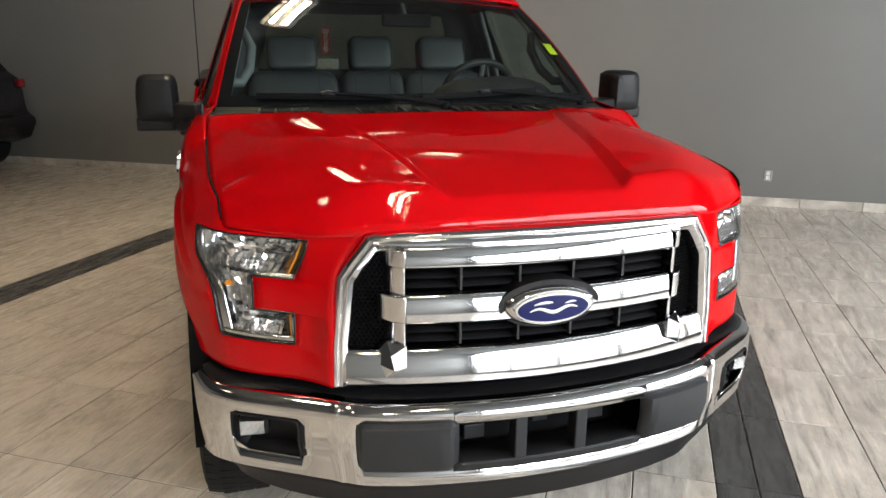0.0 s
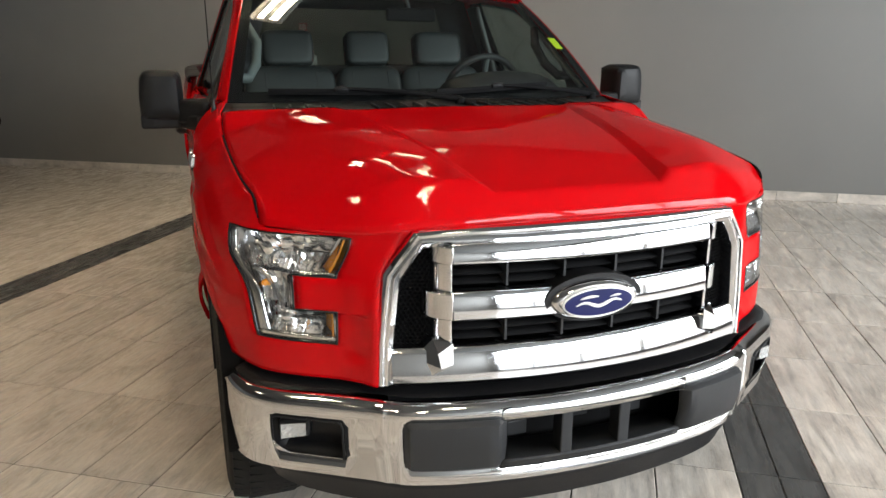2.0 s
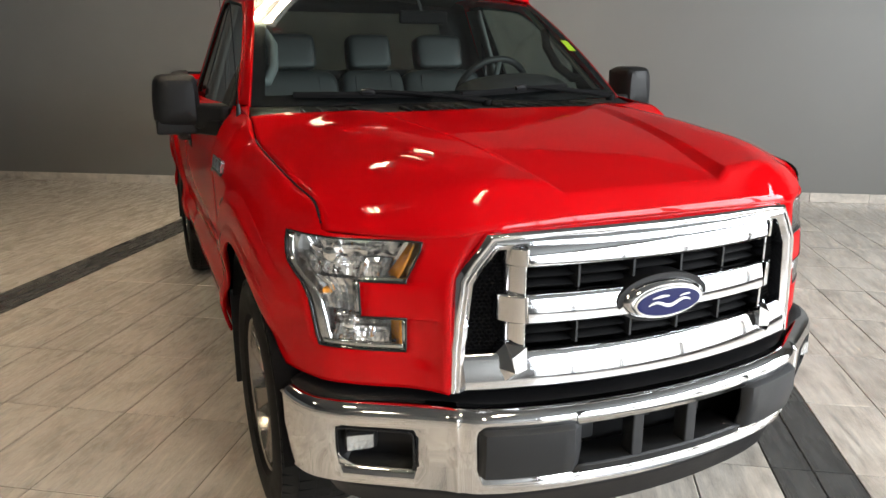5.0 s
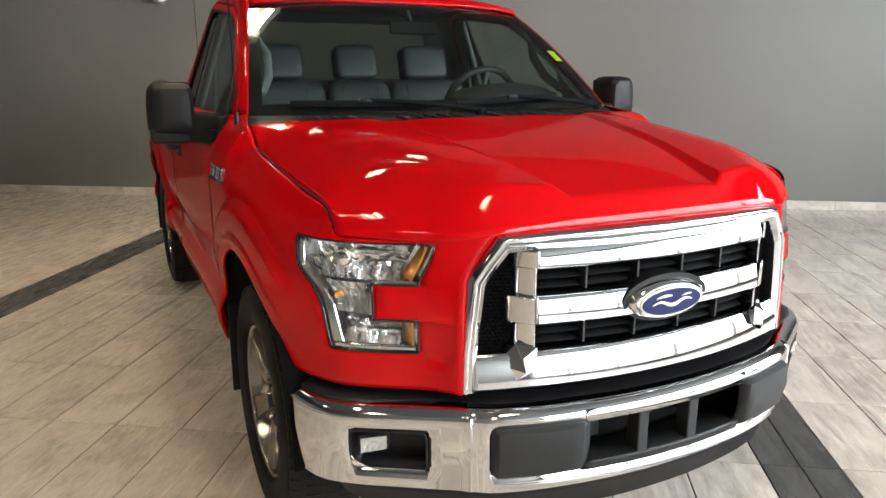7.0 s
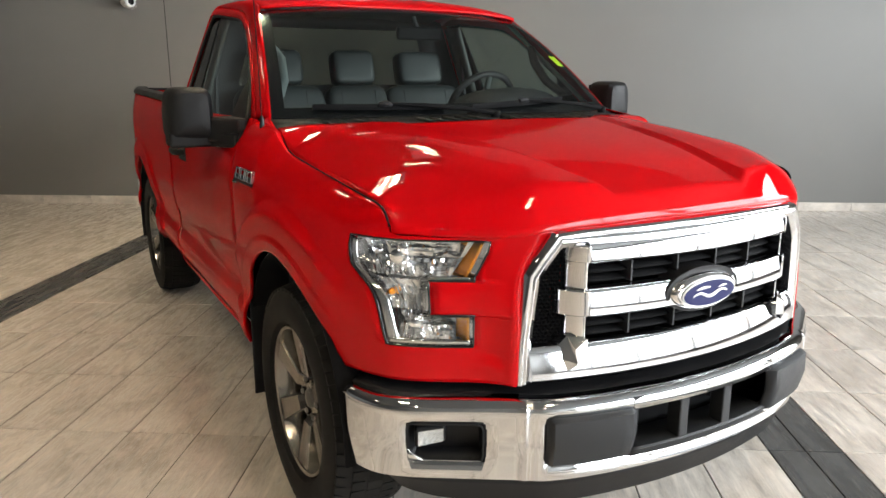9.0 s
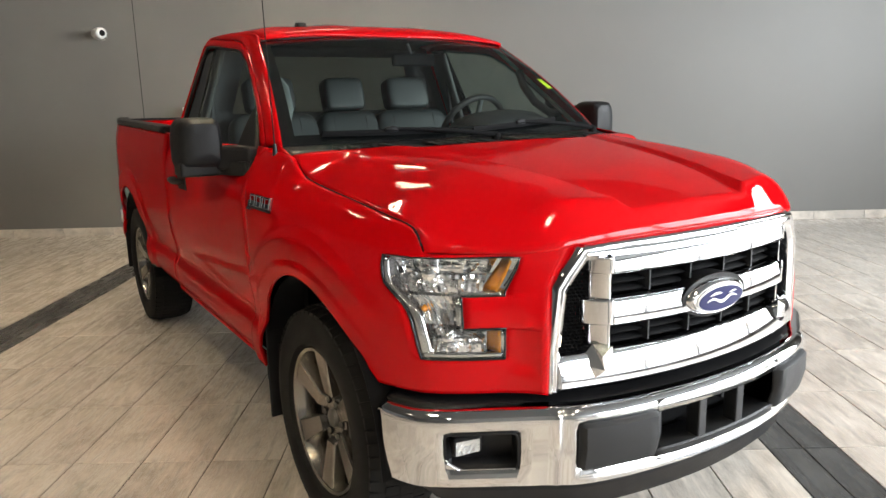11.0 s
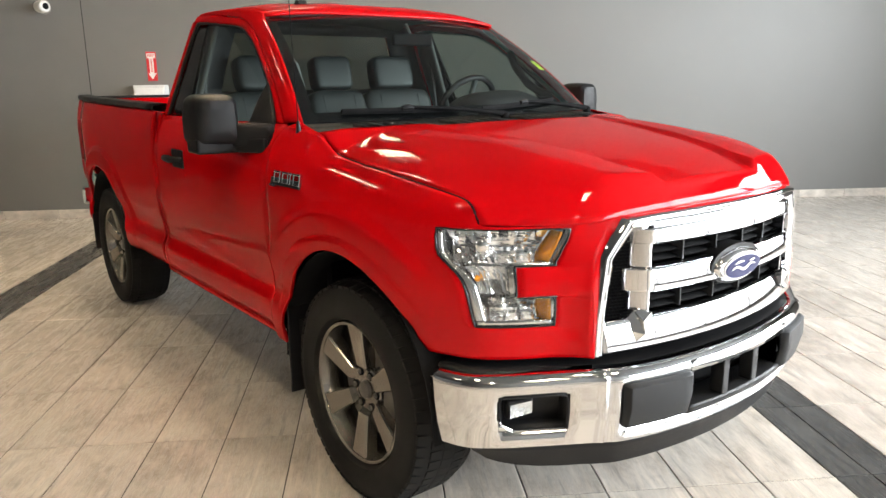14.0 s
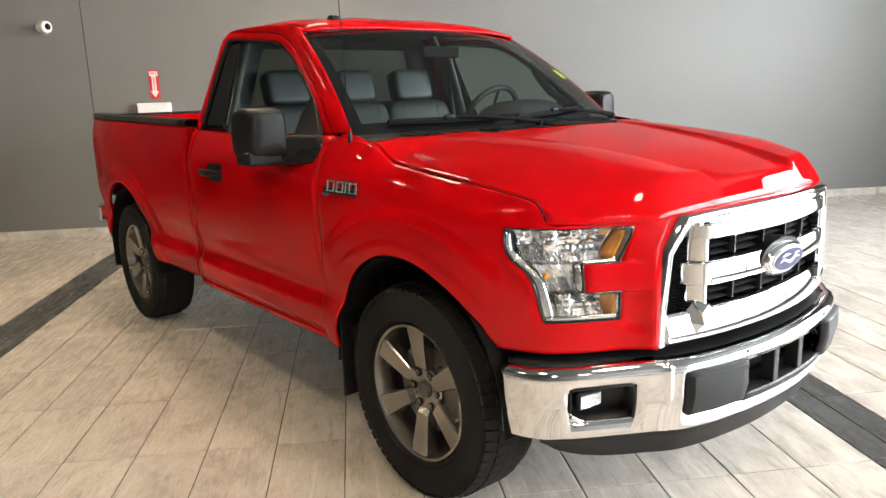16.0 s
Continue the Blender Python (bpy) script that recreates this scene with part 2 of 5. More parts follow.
def tube(pts, r, n=8, bm=None, caps=True):
    """A round bar along points; r is one radius or one for each point."""
    bm = bm or bmesh.new()
    pts = [Vector(p) for p in pts]
    rs = r if isinstance(r, (list, tuple)) else [r] * len(pts)
    rings = []
    for i, p in enumerate(pts):
        d = (pts[min(i + 1, len(pts) - 1)] - pts[max(i - 1, 0)]).normalized()
        side = d.cross(Vector((0, 0, 1)) if abs(d.z) < 0.9 else Vector((0, 1, 0))).normalized()
        up = side.cross(d)
        rings.append([bm.verts.new(p + rs[i] * (math.cos(2 * math.pi * k / n) * side + math.sin(2 * math.pi * k / n) * up)) for k in range(n)])
    for a, b in zip(rings, rings[1:]):
        for k in range(n):
            bm.faces.new((a[k], a[(k + 1) % n], b[(k + 1) % n], b[k]))
    if caps:
        bm.faces.new(rings[0])
        bm.faces.new(rings[-1][::-1])
    return bm


def turned(profile, n=48, bm=None):
    """A profile of (axial x, radius) turned round the x axis."""
    bm = bm or bmesh.new()
    rings = [[bm.verts.new((x, r * math.cos(2 * math.pi * k / n), r * math.sin(2 * math.pi * k / n))) for k in range(n)] for x, r in profile]
    for a, b in zip(rings, rings[1:]):
        for k in range(n):
            bm.faces.new((a[k], a[(k + 1) % n], b[(k + 1) % n], b[k]))
    return bm


# ---- the showroom ----
def room_part(name, bm, mat, label, kind="structure", category="", parent=None, smooth=False):
    ob = part(name, bm, mat, parent, smooth=smooth)
    if parent is None:
        ob.matrix_basis = ROOM
        tagged(ob, label, category or name.split("_")[0], kind=kind)
    return ob


room_part("wall_north", block(LEFT_B, WIN_B + 0.3, WALL_A, WALL_A + 0.2, 0, CEIL), WALL_PAINT, "smooth grey painted showroom wall above a tiled skirting")
# west and south walls are unseen, added to enclose the room's light
room_part("wall_west", block(LEFT_B - 0.2, LEFT_B, BACK_A - 0.2, WALL_A + 0.2, 0, CEIL), WALL_PAINT, "unseen grey painted side wall added to close the showroom")
room_part("wall_south", block(LEFT_B, WIN_B + 0.3, BACK_A - 0.2, BACK_A, 0, CEIL), WALL_PAINT, "unseen grey painted wall added to close the showroom")
room_part("ceiling", block(LEFT_B - 0.2, WIN_B + 0.3, BACK_A - 0.2, WALL_A + 0.2, CEIL, CEIL + 0.2), CEILING, "dark plain ceiling carrying twin fluorescent tubes")

# glazed front: sill, head, posts and panes
room_part("wall_east_sill", block(WIN_B, WIN_B + 0.25, BACK_A, WALL_A, 0, 0.28), WALL_PAINT, "low grey sill wall below the shop windows", category="wall")
room_part("wall_east_head", block(WIN_B, WIN_B + 0.25, BACK_A, WALL_A, 3.72, CEIL), WALL_PAINT, "grey wall above the shop windows", category="wall")
room_part("wall_east_pier", block(WIN_B, WIN_B + 0.25, WIN_SPLITS[-1], WALL_A, 0.28, 3.72), WALL_PAINT, "grey wall pier beside the shop windows", category="wall")
shop_window = thing("window_1", "tall shop windows with dark metal posts", "window", ROOM, kind="structure")
for a in WIN_SPLITS:
    part("post", block(WIN_B - 0.05, WIN_B + 0.12, a - 0.07, a + 0.07, 0.28, 3.72), FRAME_METAL, shop_window, smooth=False)
part("rail", block(WIN_B - 0.04, WIN_B + 0.1, WIN_SPLITS[0], WIN_SPLITS[-1], 2.42, 2.52), FRAME_METAL, shop_window, smooth=False)
for a0, a1 in zip(WIN_SPLITS, WIN_SPLITS[1:]):
    p = part("pane", block(WIN_B + 0.03, WIN_B + 0.04, a0 + 0.07, a1 - 0.07, 0.28, 3.72), LENS, shop_window, smooth=False)
    p.visible_shadow = False
room_part("ground", block(WIN_B + 0.26, 400, -300, 300, -0.2, -0.06), ASPHALT, "pale paved forecourt outside the windows")

# wall fittings
seam = room_part("trim", block(-4.273, -4.267, WALL_A - 0.0025, WALL_A + 0.01, 0.1, CEIL), DARK, "thin dark joint between two wall panels")


def outlet():
    o = thing("wall_outlet", "white wall outlet in a steel plate low on the wall", "outlet", ROOM @ pose(1.368, WALL_A, 0.328))
    bevel(part("cover_plate", block(-0.040, 0.040, -0.006, 0.0, -0.062, 0.062), DULL_CHROME, o, smooth=False), 0.003)
    for z in (-0.024, 0.024):
        s = part("socket", block(-0.017, 0.017, -0.010, -0.005, z - 0.02, z + 0.02), WHITE, o, smooth=False)
        bevel(s, 0.004)
        for x in (-0.006, 0.006):
            part("slot", block(x - 0.0012, x + 0.0012, -0.0108, -0.0095, z - 0.006, z + 0.006), DARK, s, smooth=False)


def security_camera():
    o = thing("security_camera", "small white dome security camera mounted on the grey wall", "camera", ROOM @ pose(-4.65, WALL_A, 2.285) @ Matrix.Scale(1.3, 4))
    bm = turned([(0.0, 0.0), (0.0, 0.055), (-0.018, 0.052), (-0.024, 0.03), (-0.024, 0.0)], 24)
    part("base", bm, WHITE, o, m=pose(0, 0, 0, 0, 0, 90) @ pose(0, 0, 0, 0, 180, 0))
    part("bracket", tube([(0, -0.01, 0), (0.0, -0.05, -0.0), (0.015, -0.075, 0)], 0.016, 12), WHITE, o)
    head = part("head", turned([(-0.06, 0.0), (-0.058, 0.025), (-0.04, 0.042), (0.0, 0.05), (0.045, 0.046), (0.055, 0.035), (0.055, 0.0)], 24), WHITE, o, m=pose(0.03, -0.12, -0.004, 0, 0, -35))
    part("lens", turned([(0.050, 0.0), (0.0565, 0.026), (0.0575, 0.0)], 20), GLOSS_BLACK, head)


def fire_sign():
    o = thing("fire_extinguisher_sign", "red sign with white arrow pointing down on the wall", "sign", ROOM @ pose(-3.595, WALL_A, 1.665))
    bevel(part("panel", block(-0.053, 0.053, -0.004, 0, -0.155, 0.155), SIGN_RED, o, smooth=False), 0.002)
    arrow = [(-0.022, 0.09), (0.022, 0.09), (0.022, -0.075), (0.044, -0.075), (0.0, -0.14), (-0.044, -0.075), (-0.022, -0.075)]
    part("arrow", prism(arrow, "y", -0.0065, -0.0042), WHITE, o, smooth=False)
    part("header", block(-0.044, 0.044, -0.0065, -0.0042, 0.088, 0.138), WHITE, o, smooth=False)
    text = bpy.data.curves.new("word", "FONT")
    text.body, text.size, text.align_x, text.align_y, text.extrude = "FIRE", 0.042, "CENTER", "CENTER", 0.0008
    text.materials.append(SIGN_RED)
    w = new("word", text)
    w.parent, w.matrix_basis = o, pose(0, -0.0078, 0.113, 90, 0, 0)
    for k in range(9):
        part("letter_bar", block(-0.010, 0.010, -0.0078, -0.0064, 0.066 - k * 0.0155, 0.075 - k * 0.0155), SIGN_RED, o, smooth=False)


def wall_box():
    o = thing("wall_cabinet", "white shallow cabinet top below the red sign", "cabinet", ROOM @ pose(-3.60, WALL_A, 0))
    bevel(part("body", block(-0.165, 0.165, -0.17, 0.0, 0.82, 1.465), WHITE, o, smooth=False), 0.008)
    bevel(part("door", block(-0.15, 0.15, -0.182, -0.1705, 0.84, 1.43), WHITE, o, smooth=False), 0.004)


outlet()
security_camera()
fire_sign()
wall_box()


def twin_light(b, a, turn=0.0, length=0.78):
    o = thing("ceiling_light", "twin-tube fluorescent ceiling light, switched on", "light", ROOM @ pose(b, a, CEIL - 0.09, 0, 0, turn), group="ceiling lights")
    part("housing", prism([(-0.16, 0.088), (-0.13, 0.03), (0.13, 0.03), (0.16, 0.088)], "y", -length / 2, length / 2), WHITE, o, smooth=False)
    for x in (-0.075, 0.075):
        part("fluorescent_tube", block(x - 0.042, x + 0.042, -length / 2 + 0.04, length / 2 - 0.04, -0.004, 0.014), TUBE, o, smooth=False)
    # unseen deep fins, added to keep the tubes' light off upright faces
    for x in (-0.165, 0.0, 0.165):
        part("reflector_fin", block(x - 0.004, x + 0.004, -length / 2, length / 2, -0.11, 0.06), WHITE, o, smooth=False)
    return o


LIGHTS = [(-2.3, 2.6), (-4.9, 2.6), (-2.3, -1.4), (-4.9, -1.4), (0.6, -1.8), (-2.3, -5.2), (0.6, -5.2)]
first = twin_light(*LIGHTS[0])
twin_light(-1.9, 4.0, 90, 0.5)
twin_light(-1.75, 5.25, 90, 0.5)
for b, a in LIGHTS[1:]:
    copy_thing(first, ROOM @ pose(b, a, CEIL - 0.09))


# ---- the pickup truck ----
# local axes: x across (passenger side minus), y from the front bumper backwards, z up
TRUCK = thing("pickup_truck", "glossy red single-cab pickup truck with chrome grille parked on the tiles", "truck", pose(-0.006, 0, 0))
HUB_F, HUB_R, HUB_Z, HUB_X = 0.945, 4.054, 0.400, 0.876


def body(name, bm, mat, parent=TRUCK, label="", out=(0, 1.4, 0.8), t=0.0, smooth=True):
    """A body panel: its faces are turned away from a point inside the truck, and it gets thickness t inwards."""
    ob = part(name, bm, mat, parent, label, smooth)
    me = ob.data
    me.update()
    c = Vector(out)
    if sum((p.center - c).dot(p.normal) * p.area for p in me.polygons) < 0:
        me.flip_normals()
    if t:
        thick(ob, t)
    return ob


PLAN_X = curve((0, 0.562), (1, 0.602), (2, 0.650), (3, 0.750), (4, 0.838), (5, 0.884), (6, 0.917), (7, 0.940), (8, 0.951), (9, 0.955), (10, 0.958), (11, 0.961), (12, 0.962))
PLAN_Y = curve((0, 0.165), (1, 0.207), (2, 0.248), (3, 0.310), (4, 0.386), (5, 0.470), (6, 0.560), (7, 0.680), (8, 0.820), (9, 0.950), (10, 1.100), (11, 1.280), (12, 1.463))
SEAM_Z = curve((0, 1.086), (1, 1.074), (2, 1.070), (3.9, 1.074), (4.0, 1.094), (4.1, 1.112), (4.25, 1.127), (4.5, 1.139), (4.75, 1.1455), (5, 1.150), (6, 1.164), (7, 1.179), (8, 1.194), (9, 1.208), (9.7, 1.221), (10.0, 1.232), (10.3, 1.262), (10.6, 1.292), (10.9, 1.300), (11.4, 1.306), (12, 1.312))
SHOULDER = curve((0, 0.0), (3.5, 0.004), (4, 0.018), (4.5, 0.040), (5, 0.055), (6, 0.076), (7, 0.092), (8, 0.099), (10, 0.102), (11, 0.106), (12, 0.108))
LOWER = curve((0.44, -0.050), (0.50, -0.020), (0.58, -0.004), (0.635, -0.010), (0.665, -0.026), (0.72, -0.024), (0.80, -0.008), (0.90, 0.0), (1.4, 0.0))


def arch(y, hub, front=0.50, rear=0.455, high=0.522):
    k = (y - hub) / (front if y < hub else rear)
    return HUB_Z + high * math.sqrt(1 - k * k) if abs(k) < 1 else 0.0


def flare(y, z, hub):
    r = math.hypot((y - hub) * 0.98, z - HUB_Z)
    return 0.005 * smooth01((0.575 - r) / 0.02) + 0.015 * smooth01((0.690 - r) / 0.045)


def nose_bottom(s):
    y = PLAN_Y(s)
    return max(0.668 if y < HUB_F else 0.468, arch(y, HUB_F))


GRILLE_EDGE = curve((0.68, 0.570), (0.80, 0.567), (0.98, 0.549), (1.022, 0.523), (1.09, 0.472))


def nose_point(side, s, z, off=0.0):
    x, y = PLAN_X(s), PLAN_Y(s)
    e = 0.02
    tx, ty = PLAN_X(s + e) - PLAN_X(s - e), PLAN_Y(s + e) - PLAN_Y(s - e)
    n = math.hypot(tx, ty) or 1
    top = SEAM_Z(s)
    u = 0.93 * max(0.0, min(1.0, (z - top + 0.21) / 0.21))
    x -= SHOULDER(s) * (1 - math.sqrt(1 - u * u)) / 0.6324
    if s > 4.5:
        w = smooth01((s - 4.5) / 2)
        x += w * (LOWER(z) * 0.9 + flare(y, z, HUB_F))
    if s < 5:                                    # the face leans back a little towards the hood
        y += (0.020 * smooth01((z - 0.80) / 0.28) - 0.008) * (1 - smooth01((s - 3.5) / 1.5))
    if s < 3.4:                                  # raised band between the lamp's arms, hollow below it
        band = smooth01((z - 0.861) / 0.009) * (1 - smooth01((z - 0.955) / 0.009)) * smooth01((s - 0.75) / 0.5)
        hollow = smooth01((z - 0.745 + 0.03 * max(0.0, 1.2 - s)) / 0.012) * (1 - smooth01((z - 0.861) / 0.009)) * smooth01((s - 0.35) / 0.12) * (1 - smooth01((s - 1.75) / 0.2))
        y += -0.007 * band + 0.010 * hollow
    if s < 1:
        x, y = x + (1 - s) * (GRILLE_EDGE(z) - 0.562), y - (1 - s) * 0.20 * (0.562 - GRILLE_EDGE(z))
    return Vector((side * (x + off * ty / n), y - off * tx / n, z))


HL_IN = curve((0.69, 2.05), (0.86, 2.0), (0.958, 1.95), (1.0, 1.65), (1.062, 1.22), (1.3, 1.2))
HL_OUT = curve((0.69, 4.0), (0.780, 4.0), (0.80, 4.06), (0.90, 4.30), (0.93, 4.48), (0.96, 4.85), (0.99, 5.2), (1.062, 5.35), (1.3, 5.35))
FIXED = [0.681, 0.691, 0.708, 0.724, 0.740, 0.757, 0.770, 0.780, 0.79, 0.81, 0.84, 0.856, 0.862, 0.868, 0.876, 0.89, 0.915, 0.938, 0.950, 0.958, 0.963, 0.970, 0.985, 1.005, 1.035, 1.062]
N_TOP = 12
N_ROWS = len(FIXED) - 1 + N_TOP
COLS = [(0, 5), (5, 9), (9, 19), (19, 24), (24, 92)]


def nose_row(s, k):
    fixed = FIXED[k] if k < len(FIXED) else FIXED[-1] + (SEAM_Z(min(s, 5.9)) - FIXED[-1]) * (k - len(FIXED) + 1) / N_TOP
    if s <= 5.6:
        return fixed
    top = FIXED[-1] + (SEAM_Z(5.9) - FIXED[-1]) * 1.0
    f = FIXED[k] if k < len(FIXED) else FIXED[-1] + (top - FIXED[-1]) * (k - len(FIXED) + 1) / N_TOP
    frac = (f - FIXED[0]) / (top - FIXED[0])
    zb = nose_bottom(s)
    even = zb + (SEAM_Z(s) - zb) * frac
    w = smooth01((s - 5.6) / 0.5)
    return fixed * (1 - w) + even * w


def nose_s(k, i):
    zr = FIXED[k] if k < len(FIXED) else FIXED[-1]
    marks = [0.0, HL_IN(zr), 3.0, HL_OUT(zr), 5.95, 12.0]
    for n, (c0, c1) in enumerate(COLS):
        if i <= c1:
            return marks[n] + (marks[n + 1] - marks[n]) * (i - c0) / (c1 - c0)


def nose_hole(i, k):
    if not 0 <= k < len(FIXED) - 1:
        return False
    z = (FIXED[k] + FIXED[k + 1]) / 2
    if 0.780 < z < 0.868 or 0.958 < z < 1.062:
        return 5 <= i < 19
    return 0.868 < z < 0.958 and 9 <= i < 19


def nose_grid(side, off, skip, deep=None):
    def at(i, k):
        s = nose_s(k, i)
        return nose_point(side, s, nose_row(s, k), off if deep is None else off + deep(s, nose_row(s, k)))
    return sheet(at, 92, N_ROWS, skip)


def boundary_wall(side, off0, off1):
    """The rim of the lamp opening, from off0 to off1."""
    bm = bmesh.new()
    made = {}

    def vert(i, k, off):
        if (i, k, off) not in made:
            s = nose_s(k, i)
            made[i, k, off] = bm.verts.new(nose_point(side, s, nose_row(s, k), off))
        return made[i, k, off]

    for i in range(0, 26):
        for k in range(0, len(FIXED)):
            for di, dk, e in ((1, 0, ((1, 0), (1, 1))), (0, 1, ((0, 1), (1, 1)))):
                if nose_hole(i, k) != nose_hole(i + di, k + dk):
                    (ai, ak), (bi, bk) = e
                    bm.faces.new((vert(i + ai, k + ak, off0), vert(i + bi, k + bk, off0), vert(i + bi, k + bk, off1), vert(i + ai, k + ak, off1)))
    return bm


def lamp_relief(s, z):
    """Bowls of the lamp's inner reflector."""
    if z > 0.955:
        return -0.016 * math.exp(-(((s - 3.6) / 0.9) ** 2 + ((z - 1.005) / 0.035) ** 2))
    if z < 0.872:
        return -0.014 * math.exp(-(((s - 3.3) / 0.6) ** 2 + ((z - 0.825) / 0.03) ** 2))
    return 0.0


def flute(side, s0, s1, z0, z1, pitch, deep, base, tip, mat, parent, name="fluted_reflector"):
    """A fluted mirror: sharp upright ribs, sloping back towards the top."""
    n = max(4, int(round((s1(z0) - s0(z0)) / pitch * 2)))
    m = 4
    rough = random.Random(int(1000 * z0))

    def at(i, j):
        z = z0 + (z1 - z0) * j / m
        s = s0(z) + (s1(z) - s0(z)) * i / n
        tip_j = tip + rough.uniform(-0.0012, 0.0012)
        return nose_point(side, s, z, base + (tip_j - base) * j / m - deep * (i % 2) - 0.004 * math.sin(math.pi * j / m) * (1 + (i // 2) % 3))

    ob = body(name, sheet(at, n, m), mat, parent, out=(0, 1.1, 0.8), smooth=False)
    return ob


def fender(side):
    f = body("fender", nose_grid(side, 0.0, nose_hole), RED, out=(0, 1.1, 0.8), t=0.012)
    return f


def headlight(side):
    lamp_ob = body("headlight", nose_grid(side, -0.055, lambda i, k: not nose_hole(i, k), lamp_relief), REFLECTOR, label="clear C-shaped headlight with chrome reflectors", out=(0, 1.1, 0.8))
    body("rim", boundary_wall(side, -0.002, -0.062), DULL_CHROME, lamp_ob)
    g = boundary_wall(side, 0.0015, -0.012)
    gasket = body("gasket", g, GLOSS_BLACK, lamp_ob)
    thick(gasket, 0.005, 0.0)
    lens = body("lens", nose_grid(side, -0.001, lambda i, k: not nose_hole(i, k)), LENS, lamp_ob, out=(0, 1.1, 0.8))
    lens.visible_shadow = False

    def strip(name, s0, s1, z0, z1, off, mat, n=8, lean=0.0):
        bm = sheet(lambda i, j: nose_point(side, s0 + (s1 - s0) * i / n + lean * j / 3, z0 + (z1 - z0) * j / 3, off), n, 3)
        ob = body(name, bm, mat, lamp_ob, out=(0, 1.1, 0.8))
        thick(ob, 0.012)
        return ob

    # amber markers at the inner ends, bright bezel along the outer and lower edges, lamp inserts
    for s0, lean, z0, z1 in ((2.20, -0.52, 0.968, 1.052), (2.18, 0.0, 0.794, 0.858)):
        bm = sheet(lambda i, j: nose_point(side, s0 + lean * j / 4 + 0.26 * i / 4, z0 + (z1 - z0) * j / 4, -0.006 - 0.040 * i / 4 - 0.003 * (i % 2)), 4, 4)
        thick(body("amber_marker", bm, AMBER, lamp_ob, out=(0, 0.6, 0.9)), 0.006)
    def outer_bezel(i, j):
        z = 0.786 + (1.056 - 0.786) * j / 18
        w = 0.30 - 0.16 * smooth01((z - 0.90) / 0.08)
        return nose_point(side, HL_OUT(z) - 0.045 - w * i / 3, z, -0.004 - 0.010 * i / 3)

    thick(body("bezel", sheet(outer_bezel, 3, 18), DULL_CHROME, lamp_ob, out=(0, 1.1, 0.8)), 0.008)
    strip("bezel", 2.05, 4.02, 0.782, 0.796, -0.005, DULL_CHROME, 14)
    strip("bezel", 3.0, 3.10, 0.862, 0.958, -0.004, DULL_CHROME, 2)
    strip("bezel", 2.03, 3.05, 0.860, 0.868, -0.004, DULL_CHROME, 8)
    strip("bezel", 2.0, 3.05, 0.958, 0.966, -0.004, DULL_CHROME, 8)
    strip("bezel", 2.02, 2.14, 0.793, 0.864, -0.006, DULL_CHROME, 3)
    strip("bezel", 3.02, 3.16, 0.872, 0.954, -0.006, DULL_CHROME, 3)
    flute(side, lambda z: 2.50 - 3.9 * (z - 0.965), lambda z: HL_OUT(z) - 0.30, 0.966, 1.004, 0.15, 0.0045, -0.014, -0.046, LAMP_SATIN, lamp_ob)
    flute(side, lambda z: 2.46 - 3.9 * (z - 0.965), lambda z: HL_OUT(z) - 0.20, 1.008, 1.056, 0.60, 0.009, -0.054, -0.018, REFLECTOR, lamp_ob)
    flute(side, lambda z: 3.22, lambda z: HL_OUT(z) - 0.30, 0.876, 0.952, 0.11, 0.004, -0.020, -0.028, LAMP_SATIN, lamp_ob)
    flute(side, lambda z: 2.46, lambda z: 3.75, 0.797, 0.826, 0.13, 0.004, -0.014, -0.042, LAMP_SATIN, lamp_ob)
    flute(side, lambda z: 2.46, lambda z: 3.82, 0.830, 0.862, 0.40, 0.008, -0.048, -0.018, REFLECTOR, lamp_ob)
    for s, z, r, mat in ((3.75, 1.012, 0.024, REFLECTOR), (3.35, 0.832, 0.020, REFLECTOR), (3.95, 0.915, 0.010, AMBER)):
        p0, p1 = nose_point(side, s, z, -0.062), nose_point(side, s, z, -0.020)
        d = p1 - p0
        part("bulb_shield", tube([p0, p0 + d * 0.5, p0 + d * 0.85, p1], [r, r, r * 0.8, r * 0.25], 16), mat, lamp_ob)


for side in (-1, 1):
    fender(side)
    headlight(side)

# hood
FRONT_Y = curve((0, 0.122), (0.25, 0.130), (0.40, 0.147), (0.475, 0.161), (0.52, 0.173), (0.56, 0.190), (0.602, 0.216), (0.65, 0.252), (0.70, 0.288), (0.75, 0.330), (0.815, 0.388))
HOOD_C = curve((0.10, 1.148), (0.2, 1.174), (0.3, 1.200), (0.4, 1.224), (0.5, 1.2435), (0.6, 1.2585), (0.7, 1.2715), (0.8, 1.2835), (0.9, 1.2945), (1.0, 1.3050), (1.1, 1.3145), (1.3, 1.330))
DOME = curve((0.10, 1.176), (0.2, 1.195), (0.3, 1.213), (0.4, 1.2345), (0.5, 1.2525), (0.6, 1.2675), (0.75, 1.2870), (0.9, 1.3035), (1.0, 1.3130), (1.1, 1.3185), (1.2, 1.3220), (1.3, 1.325))
FLANK_X = curve((0.10, 0.360), (0.17, 0.389), (0.4, 0.520), (0.7, 0.625), (1.0, 0.665), (1.2, 0.670), (1.3, 0.67))
EDGE = [nose_point(1, 4.0 + 0.1 * k, SEAM_Z(4.0 + 0.1 * k)) for k in range(71)]
HOOD_EDGE = curve((0.10, 1.076), (0.386, 1.120), *[(p.y, p.z + 0.001) for p in EDGE[10:]])
